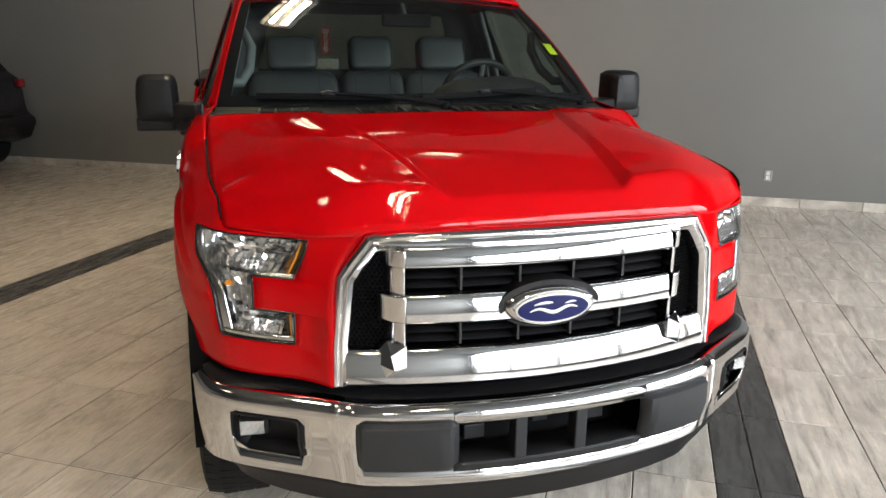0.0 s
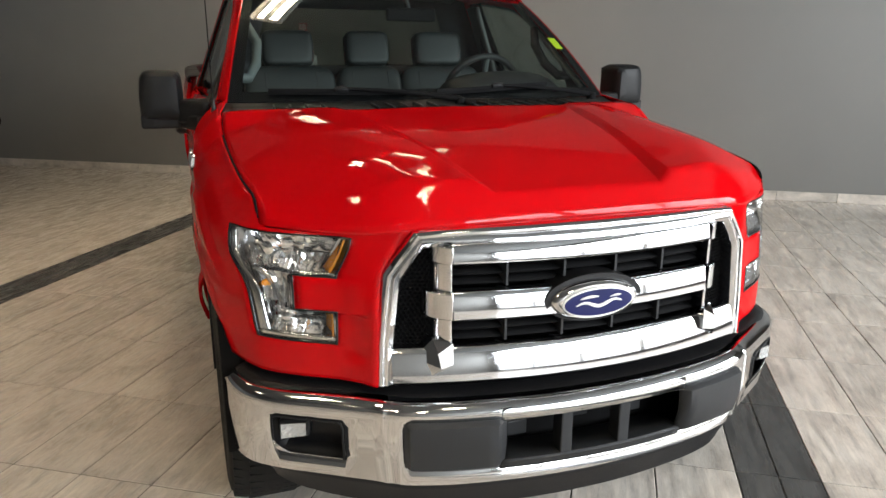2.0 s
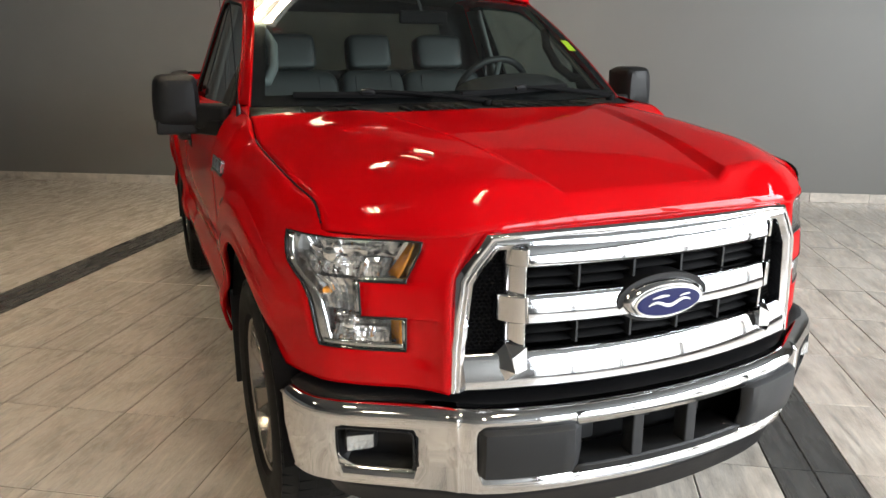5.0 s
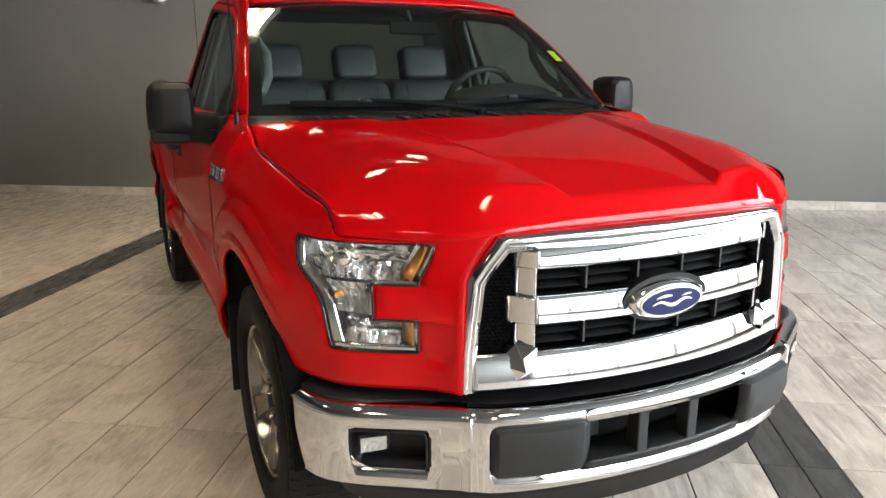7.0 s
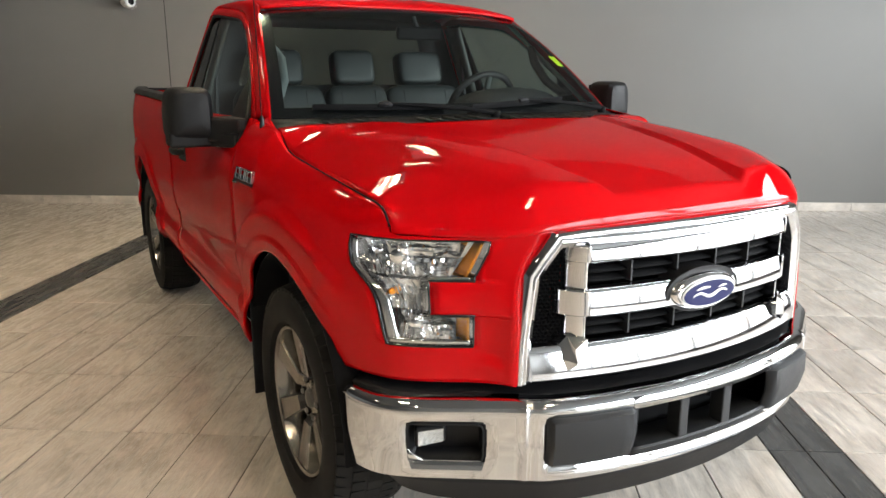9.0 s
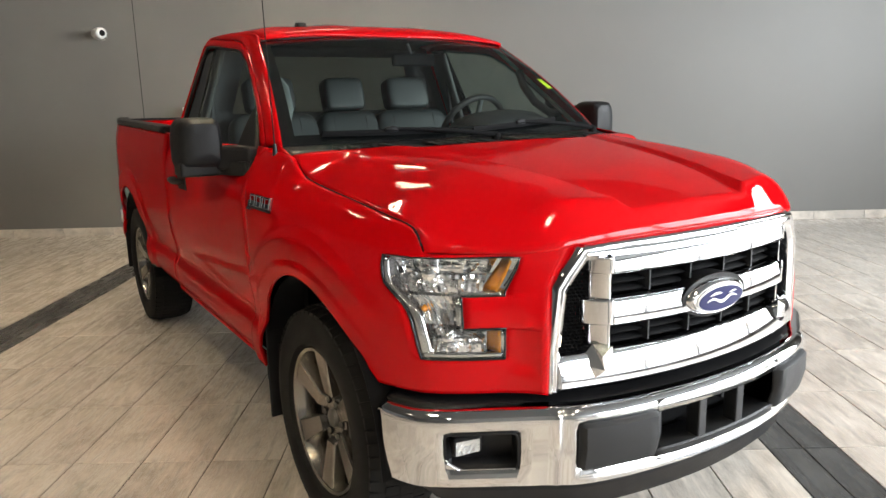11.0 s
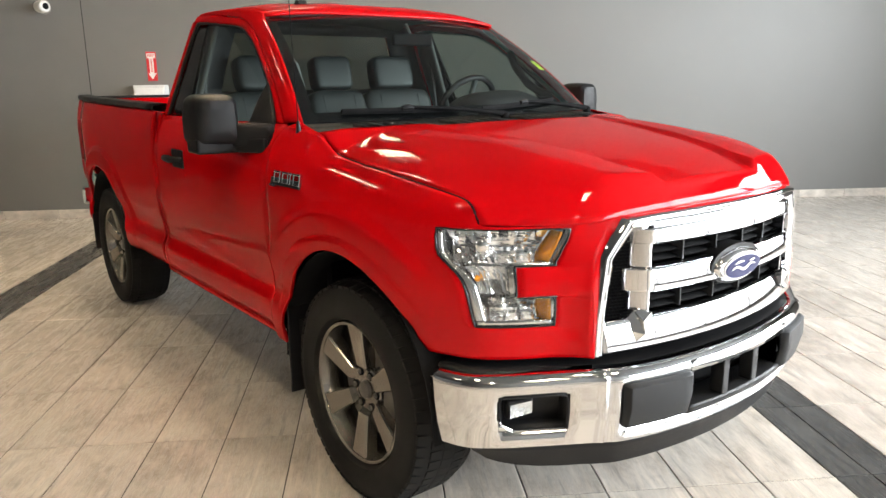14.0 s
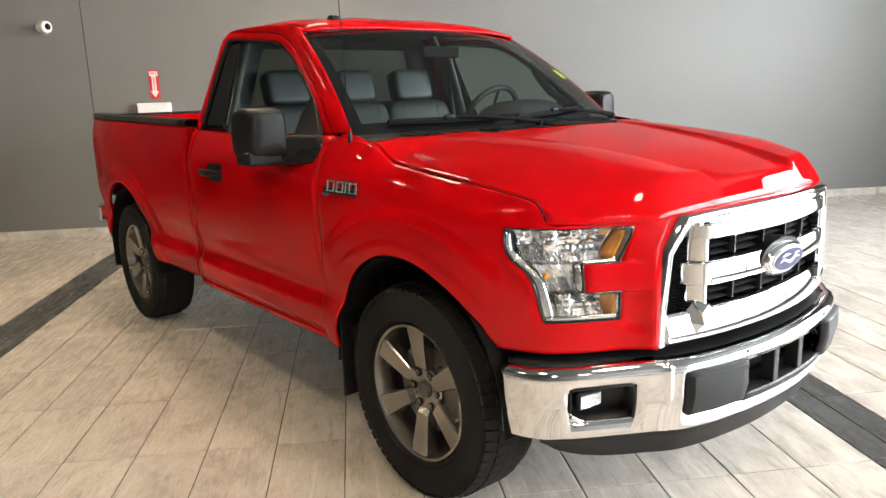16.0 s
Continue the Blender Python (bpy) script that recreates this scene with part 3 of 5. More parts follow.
SEAM_X = curve((0.10, EDGE[0].x - 0.006), *[(p.y, p.x - 0.006) for p in EDGE if p.y < 1.13], (1.155, EDGE[62].x - 0.007), (1.20, EDGE[62].x - 0.009), (1.235, 0.846), (1.262, 0.840), (1.30, 0.83))
HOOD_REAR = curve((0, 1.058), (0.38, 1.062), (0.44, 1.075), (0.51, 1.110), (0.66, 1.165), (0.86, 1.240))
HOOD_LIP = curve((0, 1.097), (0.25, 1.096), (0.40, 1.091), (0.475, 1.086), (0.56, 1.076), (0.65, 1.0725), (0.81, 1.075))


def crease_x(y):
    return 0.252 + 0.1955 * (y - 0.185)


def hood_z(x, y):
    """Sunken middle panel, a step up at the creases, domes beside it, flanks and a ledge along the fender seam."""
    ax, edge = abs(x), SEAM_X(y)
    c, ze = crease_x(y), HOOD_EDGE(y)
    zc = HOOD_C(y) + 0.005 * (1 - min(1.0, ax / c) ** 2)
    dome = DOME(y) + 0.005 * (1 - smooth01((y - 0.6) / 0.4)) * math.sin(math.pi * min(1.0, max(0.0, (ax - c) / 0.3)))
    top = zc + (dome - zc) * min(1.0, max(0.0, (ax - c) / STEP_W))
    aft = smooth01((y - 0.26) / 0.40)            # the flank turns from an S into a plain, nearly flat shoulder
    x0 = min(FLANK_X(y), edge - 0.13)
    f = (1 - aft) * smooth01((ax - x0) / min(0.30, edge - x0)) + aft * max(0.0, (ax - 0.48) / (edge - 0.48)) ** 1.45
    ledge = min(top, ze + 0.12 * max(0.0, edge - ax))
    z = top + (ledge - top) * f
    fy = FRONT_Y(min(ax, 0.815))
    d = max(0.0, y - fy)
    w = smooth01((ax - 0.40) / 0.15)
    front = HOOD_LIP(ax) + 0.013 * min(1.0, d / 0.004) + 1.55 * d
    r = 0.014 + 0.026 * w                        # the front face rounds into the top
    h = max(0.0, r - abs(z - front)) / r
    return min(z, front) - h * h * r * 0.25


STEP_W = 0.038
HOOD_COLS = [(k / 9, 0.0) for k in range(9)] + [(1.0, d) for d in (-0.024, -0.008, -0.002, 0.003, 0.019, 0.035, 0.040, 0.046)] + [(1.0 + k / 24, 0.0) for k in range(1, 25)]


def hood_point(i, j, m=64):
    n = len(HOOD_COLS) - 1
    part_of, shift = HOOD_COLS[abs(i - n)]
    q = (0.0, 0.0016, 0.0038, 0.006)[j] if j < 4 else 0.006 + 0.994 * ((j - 3) / (m - 3)) ** 1.6
    y = 0.3 + 0.9 * q
    for _ in range(8):
        c, edge = crease_x(y), SEAM_X(max(y, 0.388))
        if part_of <= 1:
            x = (c - 0.024) * part_of if part_of < 1 else c + shift
        else:
            x = c + 0.046 + (edge - c - 0.046) * (part_of - 1)
        y0, y1 = FRONT_Y(min(x, 0.815)), HOOD_REAR(x)
        y = y0 + (y1 - y0) * q
    return Vector((x if i > n else -x, y, hood_z(x, y)))


hood = body("hood", sheet(hood_point, 2 * len(HOOD_COLS) - 2, 64), RED, out=(0, 0.8, 0.4), t=0.014)

# dark strip laid along the shut line in place of the gap's shade
for side in (-1, 1):
    gap_line = [nose_point(side, 4.0 + 0.1 * k, SEAM_Z(4.0 + 0.1 * k)) + Vector((-0.003 * side, 0, -0.0005)) for k in range(61)]
    part("hood_seal", tube(gap_line, 0.0034, 8), DARK, hood, "dark strip standing in for the shade in the shut line")

# red corner between hood, fender and windscreen base
def corner_at(side, i, j):
    s = 10.3 + 1.7 * i / 10
    p = nose_point(1, s, SEAM_Z(s))
    y = 1.165 + 0.265 * i / 10
    h = Vector((SEAM_X(y) + 0.007, y, HOOD_EDGE(y) + 0.001))
    if y > 1.262:
        h = Vector((SEAM_X(1.262) + 0.007, 1.262, HOOD_EDGE(1.262))).lerp(Vector((0.820, 1.43, 1.328)), (y - 1.262) / 0.168)
    v = p.lerp(h, j / 3) if i else p
    return Vector((side * v.x, v.y, v.z))


for side in (-1, 1):
    body("cowl_corner", sheet(lambda i, j: corner_at(side, i, j), 10, 3), RED, out=(0, 1.3, 0.6), t=0.006)

# inner dark shell so that seams read dark
body("engine_bay", sheet(lambda i, j: Vector(((-1 + 2 * i / 12) * 0.78, 0.50 + 0.7 * j / 6, 1.00 + 0.10 * j / 6)), 12, 6), DARK, out=(0, 0.8, 0.2), t=0.01)
for side in (-1, 1):
    part("inner_fender", block(side * 0.60, side * 0.79, 0.48, 1.42, 0.93, 1.05), DARK, TRUCK, smooth=False)


# grille
def grille_y(x):
    return 0.068 + 0.092 * (x / 0.56) ** 2


grille = body("grille", sheet(lambda i, j: Vector((-0.55 + 1.10 * i / 20, grille_y(-0.55 + 1.10 * i / 20) + 0.115, 0.68 + 0.40 * j / 4)), 20, 4), DARK, out=(0, 2, 0.9), label="chrome three-bar grille over black mesh")


def ring(name, outer, profile, mat, parent, closed=True):
    """A frame that runs along an outline in x and z, with a profile of (inwards, backwards) steps, on the bowed grille face."""
    n = len(outer)
    bm = bmesh.new()
    rows = []
    for i, (x, z) in enumerate(outer):
        a, b = Vector(outer[i - 1]), Vector(outer[(i + 1) % n])
        e0, e1 = (Vector((x, z)) - a).normalized(), (b - Vector((x, z))).normalized()
        if not closed and i == 0:
            e0 = e1
        if not closed and i == n - 1:
            e1 = e0
        n0, n1 = Vector((e0.y, -e0.x)), Vector((e1.y, -e1.x))
        nn = (n0 + n1).normalized()
        k = 1 / max(0.5, nn.dot(n0))
        rows.append([bm.verts.new((x + nn.x * k * w, grille_y(x + nn.x * k * w) + d, z + nn.y * k * w)) for w, d in profile])
    for i in range(n if closed else n - 1):
        for j in range(len(profile) - 1):
            bm.faces.new((rows[i][j], rows[(i + 1) % n][j], rows[(i + 1) % n][j + 1], rows[i][j + 1]))
    return part(name, bm, mat, parent)


half = [(0.569, 0.684), (0.566, 0.80), (0.547, 0.980), (0.520, 1.022), (0.472, 1.086), (0.40, 1.092), (0.20, 1.097)]
outline = [(-x, z) for x, z in half] + [(0.0, 1.098)] + half[::-1]
bevel(ring("surround", outline, [(0.0, 0.05), (0.0, 0.004), (0.006, -0.004), (0.014, -0.004), (0.018, 0.003), (0.026, 0.000), (0.042, 0.012), (0.052, 0.055)], CHROME, grille, closed=False), 0.0015)


def bar(name, x0, x1, z0, z1, fwd, mat, parent, n=60, back=0.06, crown=0.0015, lean=0.012):
    """A chrome bar across the grille, with a nearly flat face that leans back and rolled edges."""
    face = [(z0 + 0.006 + (z1 - z0 - 0.012) * k / 8, 0.001 - (crown + 0.001) * (1 - (k / 4 - 1) ** 2) - lean * (1 - k / 8)) for k in range(9)]
    prof = [(z0 + 0.004, back), (z0, 0.010), (z0 + 0.002, 0.005 - lean), *face, (z1 - 0.002, 0.005), (z1, 0.010), (z1 - 0.004, back)]

    def at(i, j):
        x = x0 + (x1 - x0) * i / n
        z, d = prof[j]
        return Vector((x, grille_y(x) - fwd + d, z))

    bm = sheet(at, n, len(prof) - 1)
    bm.verts.ensure_lookup_table()
    for i in (0, n):
        bm.faces.new([bm.verts[i * len(prof) + j] for j in range(len(prof))])
    return part(name, bm, mat, parent)


bar("top_bar", -0.385, 0.372, 1.004, 1.060, 0.003, CHROME, grille)
bar("upper_fillet", -0.46, 0.46, 1.058, 1.090, -0.006, CHROME, grille)
bar("middle_bar", -0.385, 0.372, 0.860, 0.935, 0.006, CHROME, grille)
bar("bottom_bar", -0.532, 0.532, 0.690, 0.782, -0.010, CHROME, grille, crown=0.002, lean=0.022)
for side in (-1, 1):
    def bracket(name, xa, xb, z0, z1, ya, yb, mat=CHROME):
        roll = [(xa + (xb - xa) * k / 8, ya + (yb - ya) * (k / 8) ** 2.2) for k in range(9)]
        pts = [(side * x, grille_y(xa) + (grille_y(xb) - grille_y(xa)) * (x - xa) / (xb - xa) + y) for x, y in roll] + [(side * xb, grille_y(xb) + yb + 0.05), (side * xa, grille_y(xa) + ya + 0.05)]
        return bevel(part(name, prism(pts, "z", z0, z1), mat, grille), 0.004, 3)

    bracket("upright", 0.384, 0.424, 0.790, 0.864, 0.000, 0.040)
    bracket("upright", 0.384, 0.424, 0.932, 1.008, 0.000, 0.040)
    bracket("bar_end", 0.3845, 0.447, 0.862, 0.933, -0.014, 0.032)
    bracket("bar_end", 0.3845, 0.431, 1.006, 1.052, -0.012, 0.030)
    gem = bmesh.new()
    front = [(0.384, -0.010, 0.800), (0.428, 0.012, 0.806), (0.472, 0.020, 0.752), (0.440, -0.004, 0.706), (0.384, -0.012, 0.742)]
    f1 = [gem.verts.new((side * x, grille_y(x) + d, z)) for x, d, z in front]
    f2 = [gem.verts.new((side * (x + 0.004), grille_y(x) + d + 0.06, z)) for x, d, z in front]
    top_v = gem.verts.new((side * 0.425, grille_y(0.425) - 0.022, 0.778))
    low_v = gem.verts.new((side * 0.418, grille_y(0.418) - 0.024, 0.738))
    for tri in ((f1[0], f1[1], top_v), (f1[1], f1[2], low_v, top_v), (f1[2], f1[3], low_v), (f1[3], f1[4], low_v), (f1[4], f1[0], top_v, low_v)):
        gem.faces.new(tri)
    for i in range(5):
        gem.faces.new((f1[i], f2[i], f2[(i + 1) % 5], f1[(i + 1) % 5]))
    part("corner_bracket", gem, CHROME, grille, smooth=False)
    shelf = [(side * 0.47, grille_y(0.47) + 0.032), (side * 0.535, grille_y(0.535) + 0.028), (side * 0.535, grille_y(0.535) + 0.09), (side * 0.47, grille_y(0.47) + 0.09)]
    part("lower_shelf", prism(shelf, "z", 0.700, 0.714), CHROME, grille, smooth=False)
    # honeycomb insert
    hexes = bmesh.new()
    r = 0.0068
    for row in range(36):
        for col in range(11):
            cx, cz = 0.425 + col * r * 1.732 + (row % 2) * r * 0.866, 0.735 + row * r * 1.5
            if cx > 0.535 or (cz > 1.0 and cx > 0.535 - (cz - 1.0) * 0.8):
                continue
            pts = [(math.sin(k * math.pi / 3), math.cos(k * math.pi / 3)) for k in range(6)]
            o = [hexes.verts.new((side * (cx + r * px), grille_y(cx) + 0.045 + (cx - 0.42) * 0.1, cz + r * pz)) for px, pz in pts]
            q = [hexes.verts.new((side * (cx + r * 0.80 * px), grille_y(cx) + 0.045 + (cx - 0.42) * 0.1, cz + r * 0.80 * pz)) for px, pz in pts]
            for k in range(6):
                hexes.faces.new((o[k], o[(k + 1) % 6], q[(k + 1) % 6], q[k]))
    thick(part("mesh_insert", hexes, DARK, grille, "black honeycomb mesh", smooth=False), 0.008, 0.0)
for z0, z1 in ((0.790, 0.856), (0.938, 1.003)):
    for x in (-0.238, -0.082, 0.070, 0.226):
        part("slat", block(x - 0.003, x + 0.003, grille_y(x) + 0.020, grille_y(x) + 0.085, z0, z1), GREY_PLASTIC, grille, smooth=False)
    for z in (z0 + 0.008, (z0 + z1) / 2):
        bm = sheet(lambda i, j: Vector((-0.38 + 0.755 * i / 16, grille_y(-0.38 + 0.755 * i / 16) + 0.035 + 0.05 * j, z + 0.012 * j)), 16, 1)
        thick(part("vane", bm, DARK, grille), 0.005)


def oval(a, b, y0, y1, n=48, power=2.0, edge=0.0):
    """An oval plate in x and z between y0 (front) and y1 (back), with a rounded front edge."""
    prof = [(0.0, y0), (0.86, y0 + edge * 0.1), (0.95, y0 + edge * 0.4), (1.0, y0 + edge), (1.0, y1)]
    bm = bmesh.new()
    rings = [[bm.verts.new((a * k * math.cos(2 * math.pi * i / n), y, b * k * math.sin(2 * math.pi * i / n))) for i in range(n)] for k, y in prof[1:]]
    bm.faces.new(rings[0])
    for p, q in zip(rings, rings[1:]):
        for i in range(n):
            bm.faces.new((p[i], p[(i + 1) % n], q[(i + 1) % n], q[i]))
    return bm


emblem = part("emblem", oval(0.128, 0.055, -0.020, 0.05, edge=0.022), CHROME, grille, "blue oval emblem in a chrome ring", m=pose(-0.010, 0.058, 0.893, 6, 0, 0))
part("field", oval(0.103, 0.040, -0.0245, -0.019, edge=0.002), WHITE, emblem)
part("blue_field", oval(0.099, 0.0365, -0.0262, -0.020, edge=0.001), BLUE, emblem)
for x0, x1, z0, amp, turns, r in ((-0.066, 0.066, -0.004, 0.0065, 1.5, 0.0052), (-0.056, -0.004, 0.014, 0.003, 0.5, 0.0040), (0.030, 0.062, 0.013, 0.002, 0.5, 0.0030)):
    stroke = [(x0 + (x1 - x0) * k / 28, z0 + 0.004 * k / 28 + amp * math.sin(2 * math.pi * turns * k / 28)) for k in range(29)]
    part("badge_stroke", tube([(x, -0.0268, z) for x, z in stroke], [r * (0.35 + 0.65 * math.sin(math.pi * k / 28)) for k in range(29)], 6), WHITE, emblem)
part("emblem_backing", oval(0.142, 0.064, 0.0, 0.06), BLACK, grille, m=pose(-0.010, 0.058, 0.897, 0, 0, 0))

# bumper
BUMP_X = curve((0, 0.0), (1, 0.150), (2, 0.265), (3, 0.40), (4, 0.522), (5, 0.568), (6, 0.698), (7, 0.830), (8, 0.892), (9, 0.925), (10, 0.937), (11, 0.940))
BUMP_Y = curve((0, 0.0), (0.25, 0.0004), (0.5, 0.0015), (0.75, 0.0034), (1, 0.006), (2, 0.020), (3, 0.045), (4, 0.085), (5, 0.116), (6, 0.198), (7, 0.287), (8, 0.360), (9, 0.455), (10, 0.540), (11, 0.600))
BUMP_Z = [0.406, 0.419, 0.474, 0.492, 0.515, 0.545, 0.575, 0.592, 0.608, 0.630, 0.642, 0.653, 0.656]
BUMP_IN = [0.035, 0.004, 0.0, 0.0, 0.0, 0.0, 0.0, 0.0, 0.0, 0.0, 0.006, 0.020, 0.050]


def bump_point(side, s, z, inset=0.0):
    e = 0.03
    tx, ty = BUMP_X(s + e) - BUMP_X(s - e), BUMP_Y(s + e) - BUMP_Y(s - e)
    n = math.hypot(tx, ty) or 1
    fold = 0.006 * math.exp(-(((abs(s) - 5) / 0.10) ** 2))
    x, y = BUMP_X(s), BUMP_Y(s)
    low = 0.018 * smooth01((0.54 - z) / 0.1) * (1 - 0.8 * smooth01((s - 6.5) / 2))
    drop = 0.010 * smooth01((s - 5) / 4)
    return Vector((side * (x - (inset + low) * ty / n), y + (inset + low) * tx / n - fold, z - drop * (z - 0.43) / 0.22))


BUMP_S = sorted(set([i * 0.25 for i in range(38)] + [4.9, 5.1, 5.7, 6.6, 6.85, 4.0, 2.0]))


def bump_hole(i, k):
    s = (BUMP_S[i] + BUMP_S[i + 1]) / 2
    if s < 4.0:
        return 2 <= k < 8
    if 5.7 < s < 7.0:
        return 2 <= k < 7
    return False


bumper = new("front_bumper")
bumper.parent = TRUCK
bumper["label"] = "chrome front bumper with charcoal pads"
N_B = len(BUMP_S) - 1


def across(i):
    """Side and station of the i-th column of a piece that spans the whole bumper."""
    return (-1 if i < N_B else 1), BUMP_S[abs(i - N_B)]


body("chrome_face", sheet(lambda i, k: bump_point(*across(i), BUMP_Z[k], BUMP_IN[k]), 2 * N_B, len(BUMP_Z) - 1, lambda i, k: bump_hole(i - N_B if i >= N_B else N_B - 1 - i, k)), CHROME, bumper, out=(0, 1.0, 0.54), t=0.006)
DEPTH = (0.0, 0.03, 0.075, 0.110, 0.122)
VALANCE_S = [8.2 * i / 20 for i in range(21)]
body("lower_valance", sheet(lambda i, k: (lambda s: bump_point(-1 if i < 20 else 1, s, 0.420 - 0.86 * DEPTH[k] * (1 - 0.45 * smooth01((s - 5.8) / 2.2)), (0.012, 0.022, 0.040, 0.048, 0.095)[k] + 0.03 * smooth01((s - 7.2) / 1.0)))(VALANCE_S[abs(i - 20)]), 40, 4), BLACK, bumper, "black plastic lower valance", out=(0, 1.0, 0.4), t=0.008)


def step_at(i, k):
    s = 9.2 * abs(i - 40) / 40
    p = bump_point(-1 if i < 40 else 1, s, 0.653, 0.030 + 0.06 * k / 4)
    sink = (0.0, 0.006, 0.006, 0.010, 0.014)[k]
    return Vector((p.x * (1 - 0.03 * k / 4), p.y + 0.04 * k / 4, 0.650 + sink))


body("step_pad", sheet(step_at, 80, 4), BLACK, bumper, "black plastic step pad", out=(0, 0.6, 0.2), t=0.01)
for side in (-1, 1):
    # charcoal pad
    zs = [0.464, 0.467, 0.477, 0.54, 0.602, 0.611, 0.615]
    ins = [0.03, -0.005, -0.016, -0.018, -0.016, -0.005, 0.03]

    def pad_at(i, k):
        s = 2.0 + 2.0 * i / 10
        rim = 0.020 if i in (0, 10) else 0.0
        return bump_point(side, s, zs[k], ins[k] + rim)

    body("pad", sheet(pad_at, 10, 6), GREY_PLASTIC, bumper, "charcoal plastic bumper pad", out=(0, 1.0, 0.54), t=0.01)
    # fog lamp
    pocket = sheet(lambda i, k: bump_point(side, 5.62 + 1.44 * i / 8, 0.466 + 0.130 * k / 6, 0.060 if 0 < i < 8 and 0 < k < 6 else 0.008), 8, 6)
    body("fog_pocket", pocket, BLACK, bumper, out=(0, 1.0, 0.54), t=0.004)
    corner = bmesh.new()
    tri = [bump_point(side, s, z, 0.001) for s, z in ((7.05, 0.470), (6.66, 0.470), (6.70, 0.476), (6.96, 0.502), (7.05, 0.506))]
    corner.faces.new([corner.verts.new(v) for v in tri])
    body("chrome_corner", corner, CHROME, bumper, out=(0, 1.0, 0.54), t=0.006)
    lip = [(5.76, 0.478), (6.66, 0.478), (6.92, 0.502), (6.97, 0.514), (6.975, 0.575), (6.94, 0.586), (6.86, 0.589), (5.84, 0.589), (5.76, 0.584), (5.735, 0.57), (5.735, 0.49), (5.76, 0.478)]
    for name, path, r, mat in (("chrome_lip", lip[:5], 0.0020, CHROME), ("black_lip", lip[3:], 0.0032, BLACK)):
        rim = [bump_point(side, s0 + (s1 - s0) * n / 4, z0 + (z1 - z0) * n / 4, 0.0015) for (s0, z0), (s1, z1) in zip(path, path[1:]) for n in range(4)]
        part(name, tube(rim + [bump_point(side, *path[-1], 0.0015)], r, 8), mat, bumper)
    c = bump_point(side, 6.56, 0.552, 0.020)
    yaw = side * 38
    fog = part("fog_lamp", bmesh.new(), BLACK, bumper, "clear rectangular fog lamp")
    fog.matrix_basis = Matrix.Translation(c) @ pose(0, 0, 0, 0, 0, yaw * 0.6) @ Matrix.Scale(0.90, 4)
    quad = lambda g: [(side * (0.040 + g), -0.030 - g), (side * (0.040 + g), 0.020 + g), (-side * (0.038 + g), 0.027 + g), (-side * (0.038 + g), -0.017 - g)]
    bevel(part("bezel", prism(quad(0.007), "y", -0.012, 0.03), BLACK, fog, smooth=False), 0.010, 3)
    rg_fog = random.Random(11)
    q0 = quad(-0.002)

    def fog_at(i, j):
        u, v = i / 10, j / 7
        lo, hi = Vector(q0[0]).lerp(Vector(q0[3]), u), Vector(q0[1]).lerp(Vector(q0[2]), u)
        p = lo.lerp(hi, v)
        bowl = 0.0045 * (1 - (2 * u - 1) ** 2) * (1 - (2 * v - 1) ** 2)
        return Vector((p.x, -0.0195 + bowl + rg_fog.uniform(-0.0013, 0.0013), p.y))

    part("reflector", sheet(fog_at, 10, 7), FOG_WHITE, fog, smooth=False)
    ln = bevel(part("lens", prism(quad(-0.001), "y", -0.0225, -0.0215), LENS, fog, smooth=False), 0.0004, 1)
    ln.visible_shadow = False
    part("gap_strip", prism([(side * 0.55, 0.26), (side * 0.90, 0.56), (side * 0.80, 0.60), (side * 0.45, 0.30)], "z", 0.60, 0.70), DARK, TRUCK, smooth=False)
for x in (-0.095, 0.080):
    bevel(part("grille_post", block(x - 0.017, x + 0.017, 0.012, 0.06, 0.470, 0.612), GREY_PLASTIC, bumper, smooth=False), 0.004)
LIP = ((0.458, 0.010), (0.462, -0.006), (0.482, -0.006), (0.487, 0.0), (0.489, 0.10))
body("lower_lip", sheet(lambda i, k: bump_point(-1 if i < 8 else 1, 2.1 * abs(i - 8) / 8, *LIP[k]), 16, 4), GREY_PLASTIC, bumper, out=(0, 1.0, 0.46), t=0.006)
part("upper_lip", block(-0.28, 0.28, 0.022, 0.10, 0.604, 0.640), GREY_PLASTIC, bumper, smooth=False)
part("crossmember", block(-0.62, 0.62, 0.32, 0.40, 0.45, 0.66), DARK, TRUCK, smooth=False)
# dark panel added behind the lower openings, standing in for their shaded depth
part("air_dam", block(-0.50, 0.50, 0.150, 0.165, 0.36, 0.655), DARK, TRUCK, smooth=False)
for x, z, w in ((-0.19, 0.520, 0.030), (0.005, 0.545, 0.024), (0.17, 0.530, 0.034)):
    bevel(part("tow_bracket", block(x - w, x + w, 0.118, 0.152, z - 0.022, z + 0.022), GREY_PLASTIC, TRUCK, smooth=False), 0.004)
part("lower_grille_panel", block(-0.53, 0.53, 0.20, 0.24, 0.655, 0.72), DARK, TRUCK, smooth=False)

# cowl, windscreen, wipers
WS_BOT = lambda p: Vector((p * 0.818, 1.270 + 0.140 * abs(p) ** 2.2, 1.332 - 0.010 * abs(p)))
WS_TOP = lambda p: Vector((p * 0.676, 1.945 + 0.050 * abs(p) ** 2.0, 1.790 - 0.034 * abs(p) ** 2))


def ws_point(p, q, off=0.0):
    a, b = WS_BOT(p), WS_TOP(p)
    v = a.lerp(b, q)
    bow = 0.030 * 4 * q * (1 - q)
    return v + Vector((0, -0.55, 0.83)) * (bow * 0.8 + off)


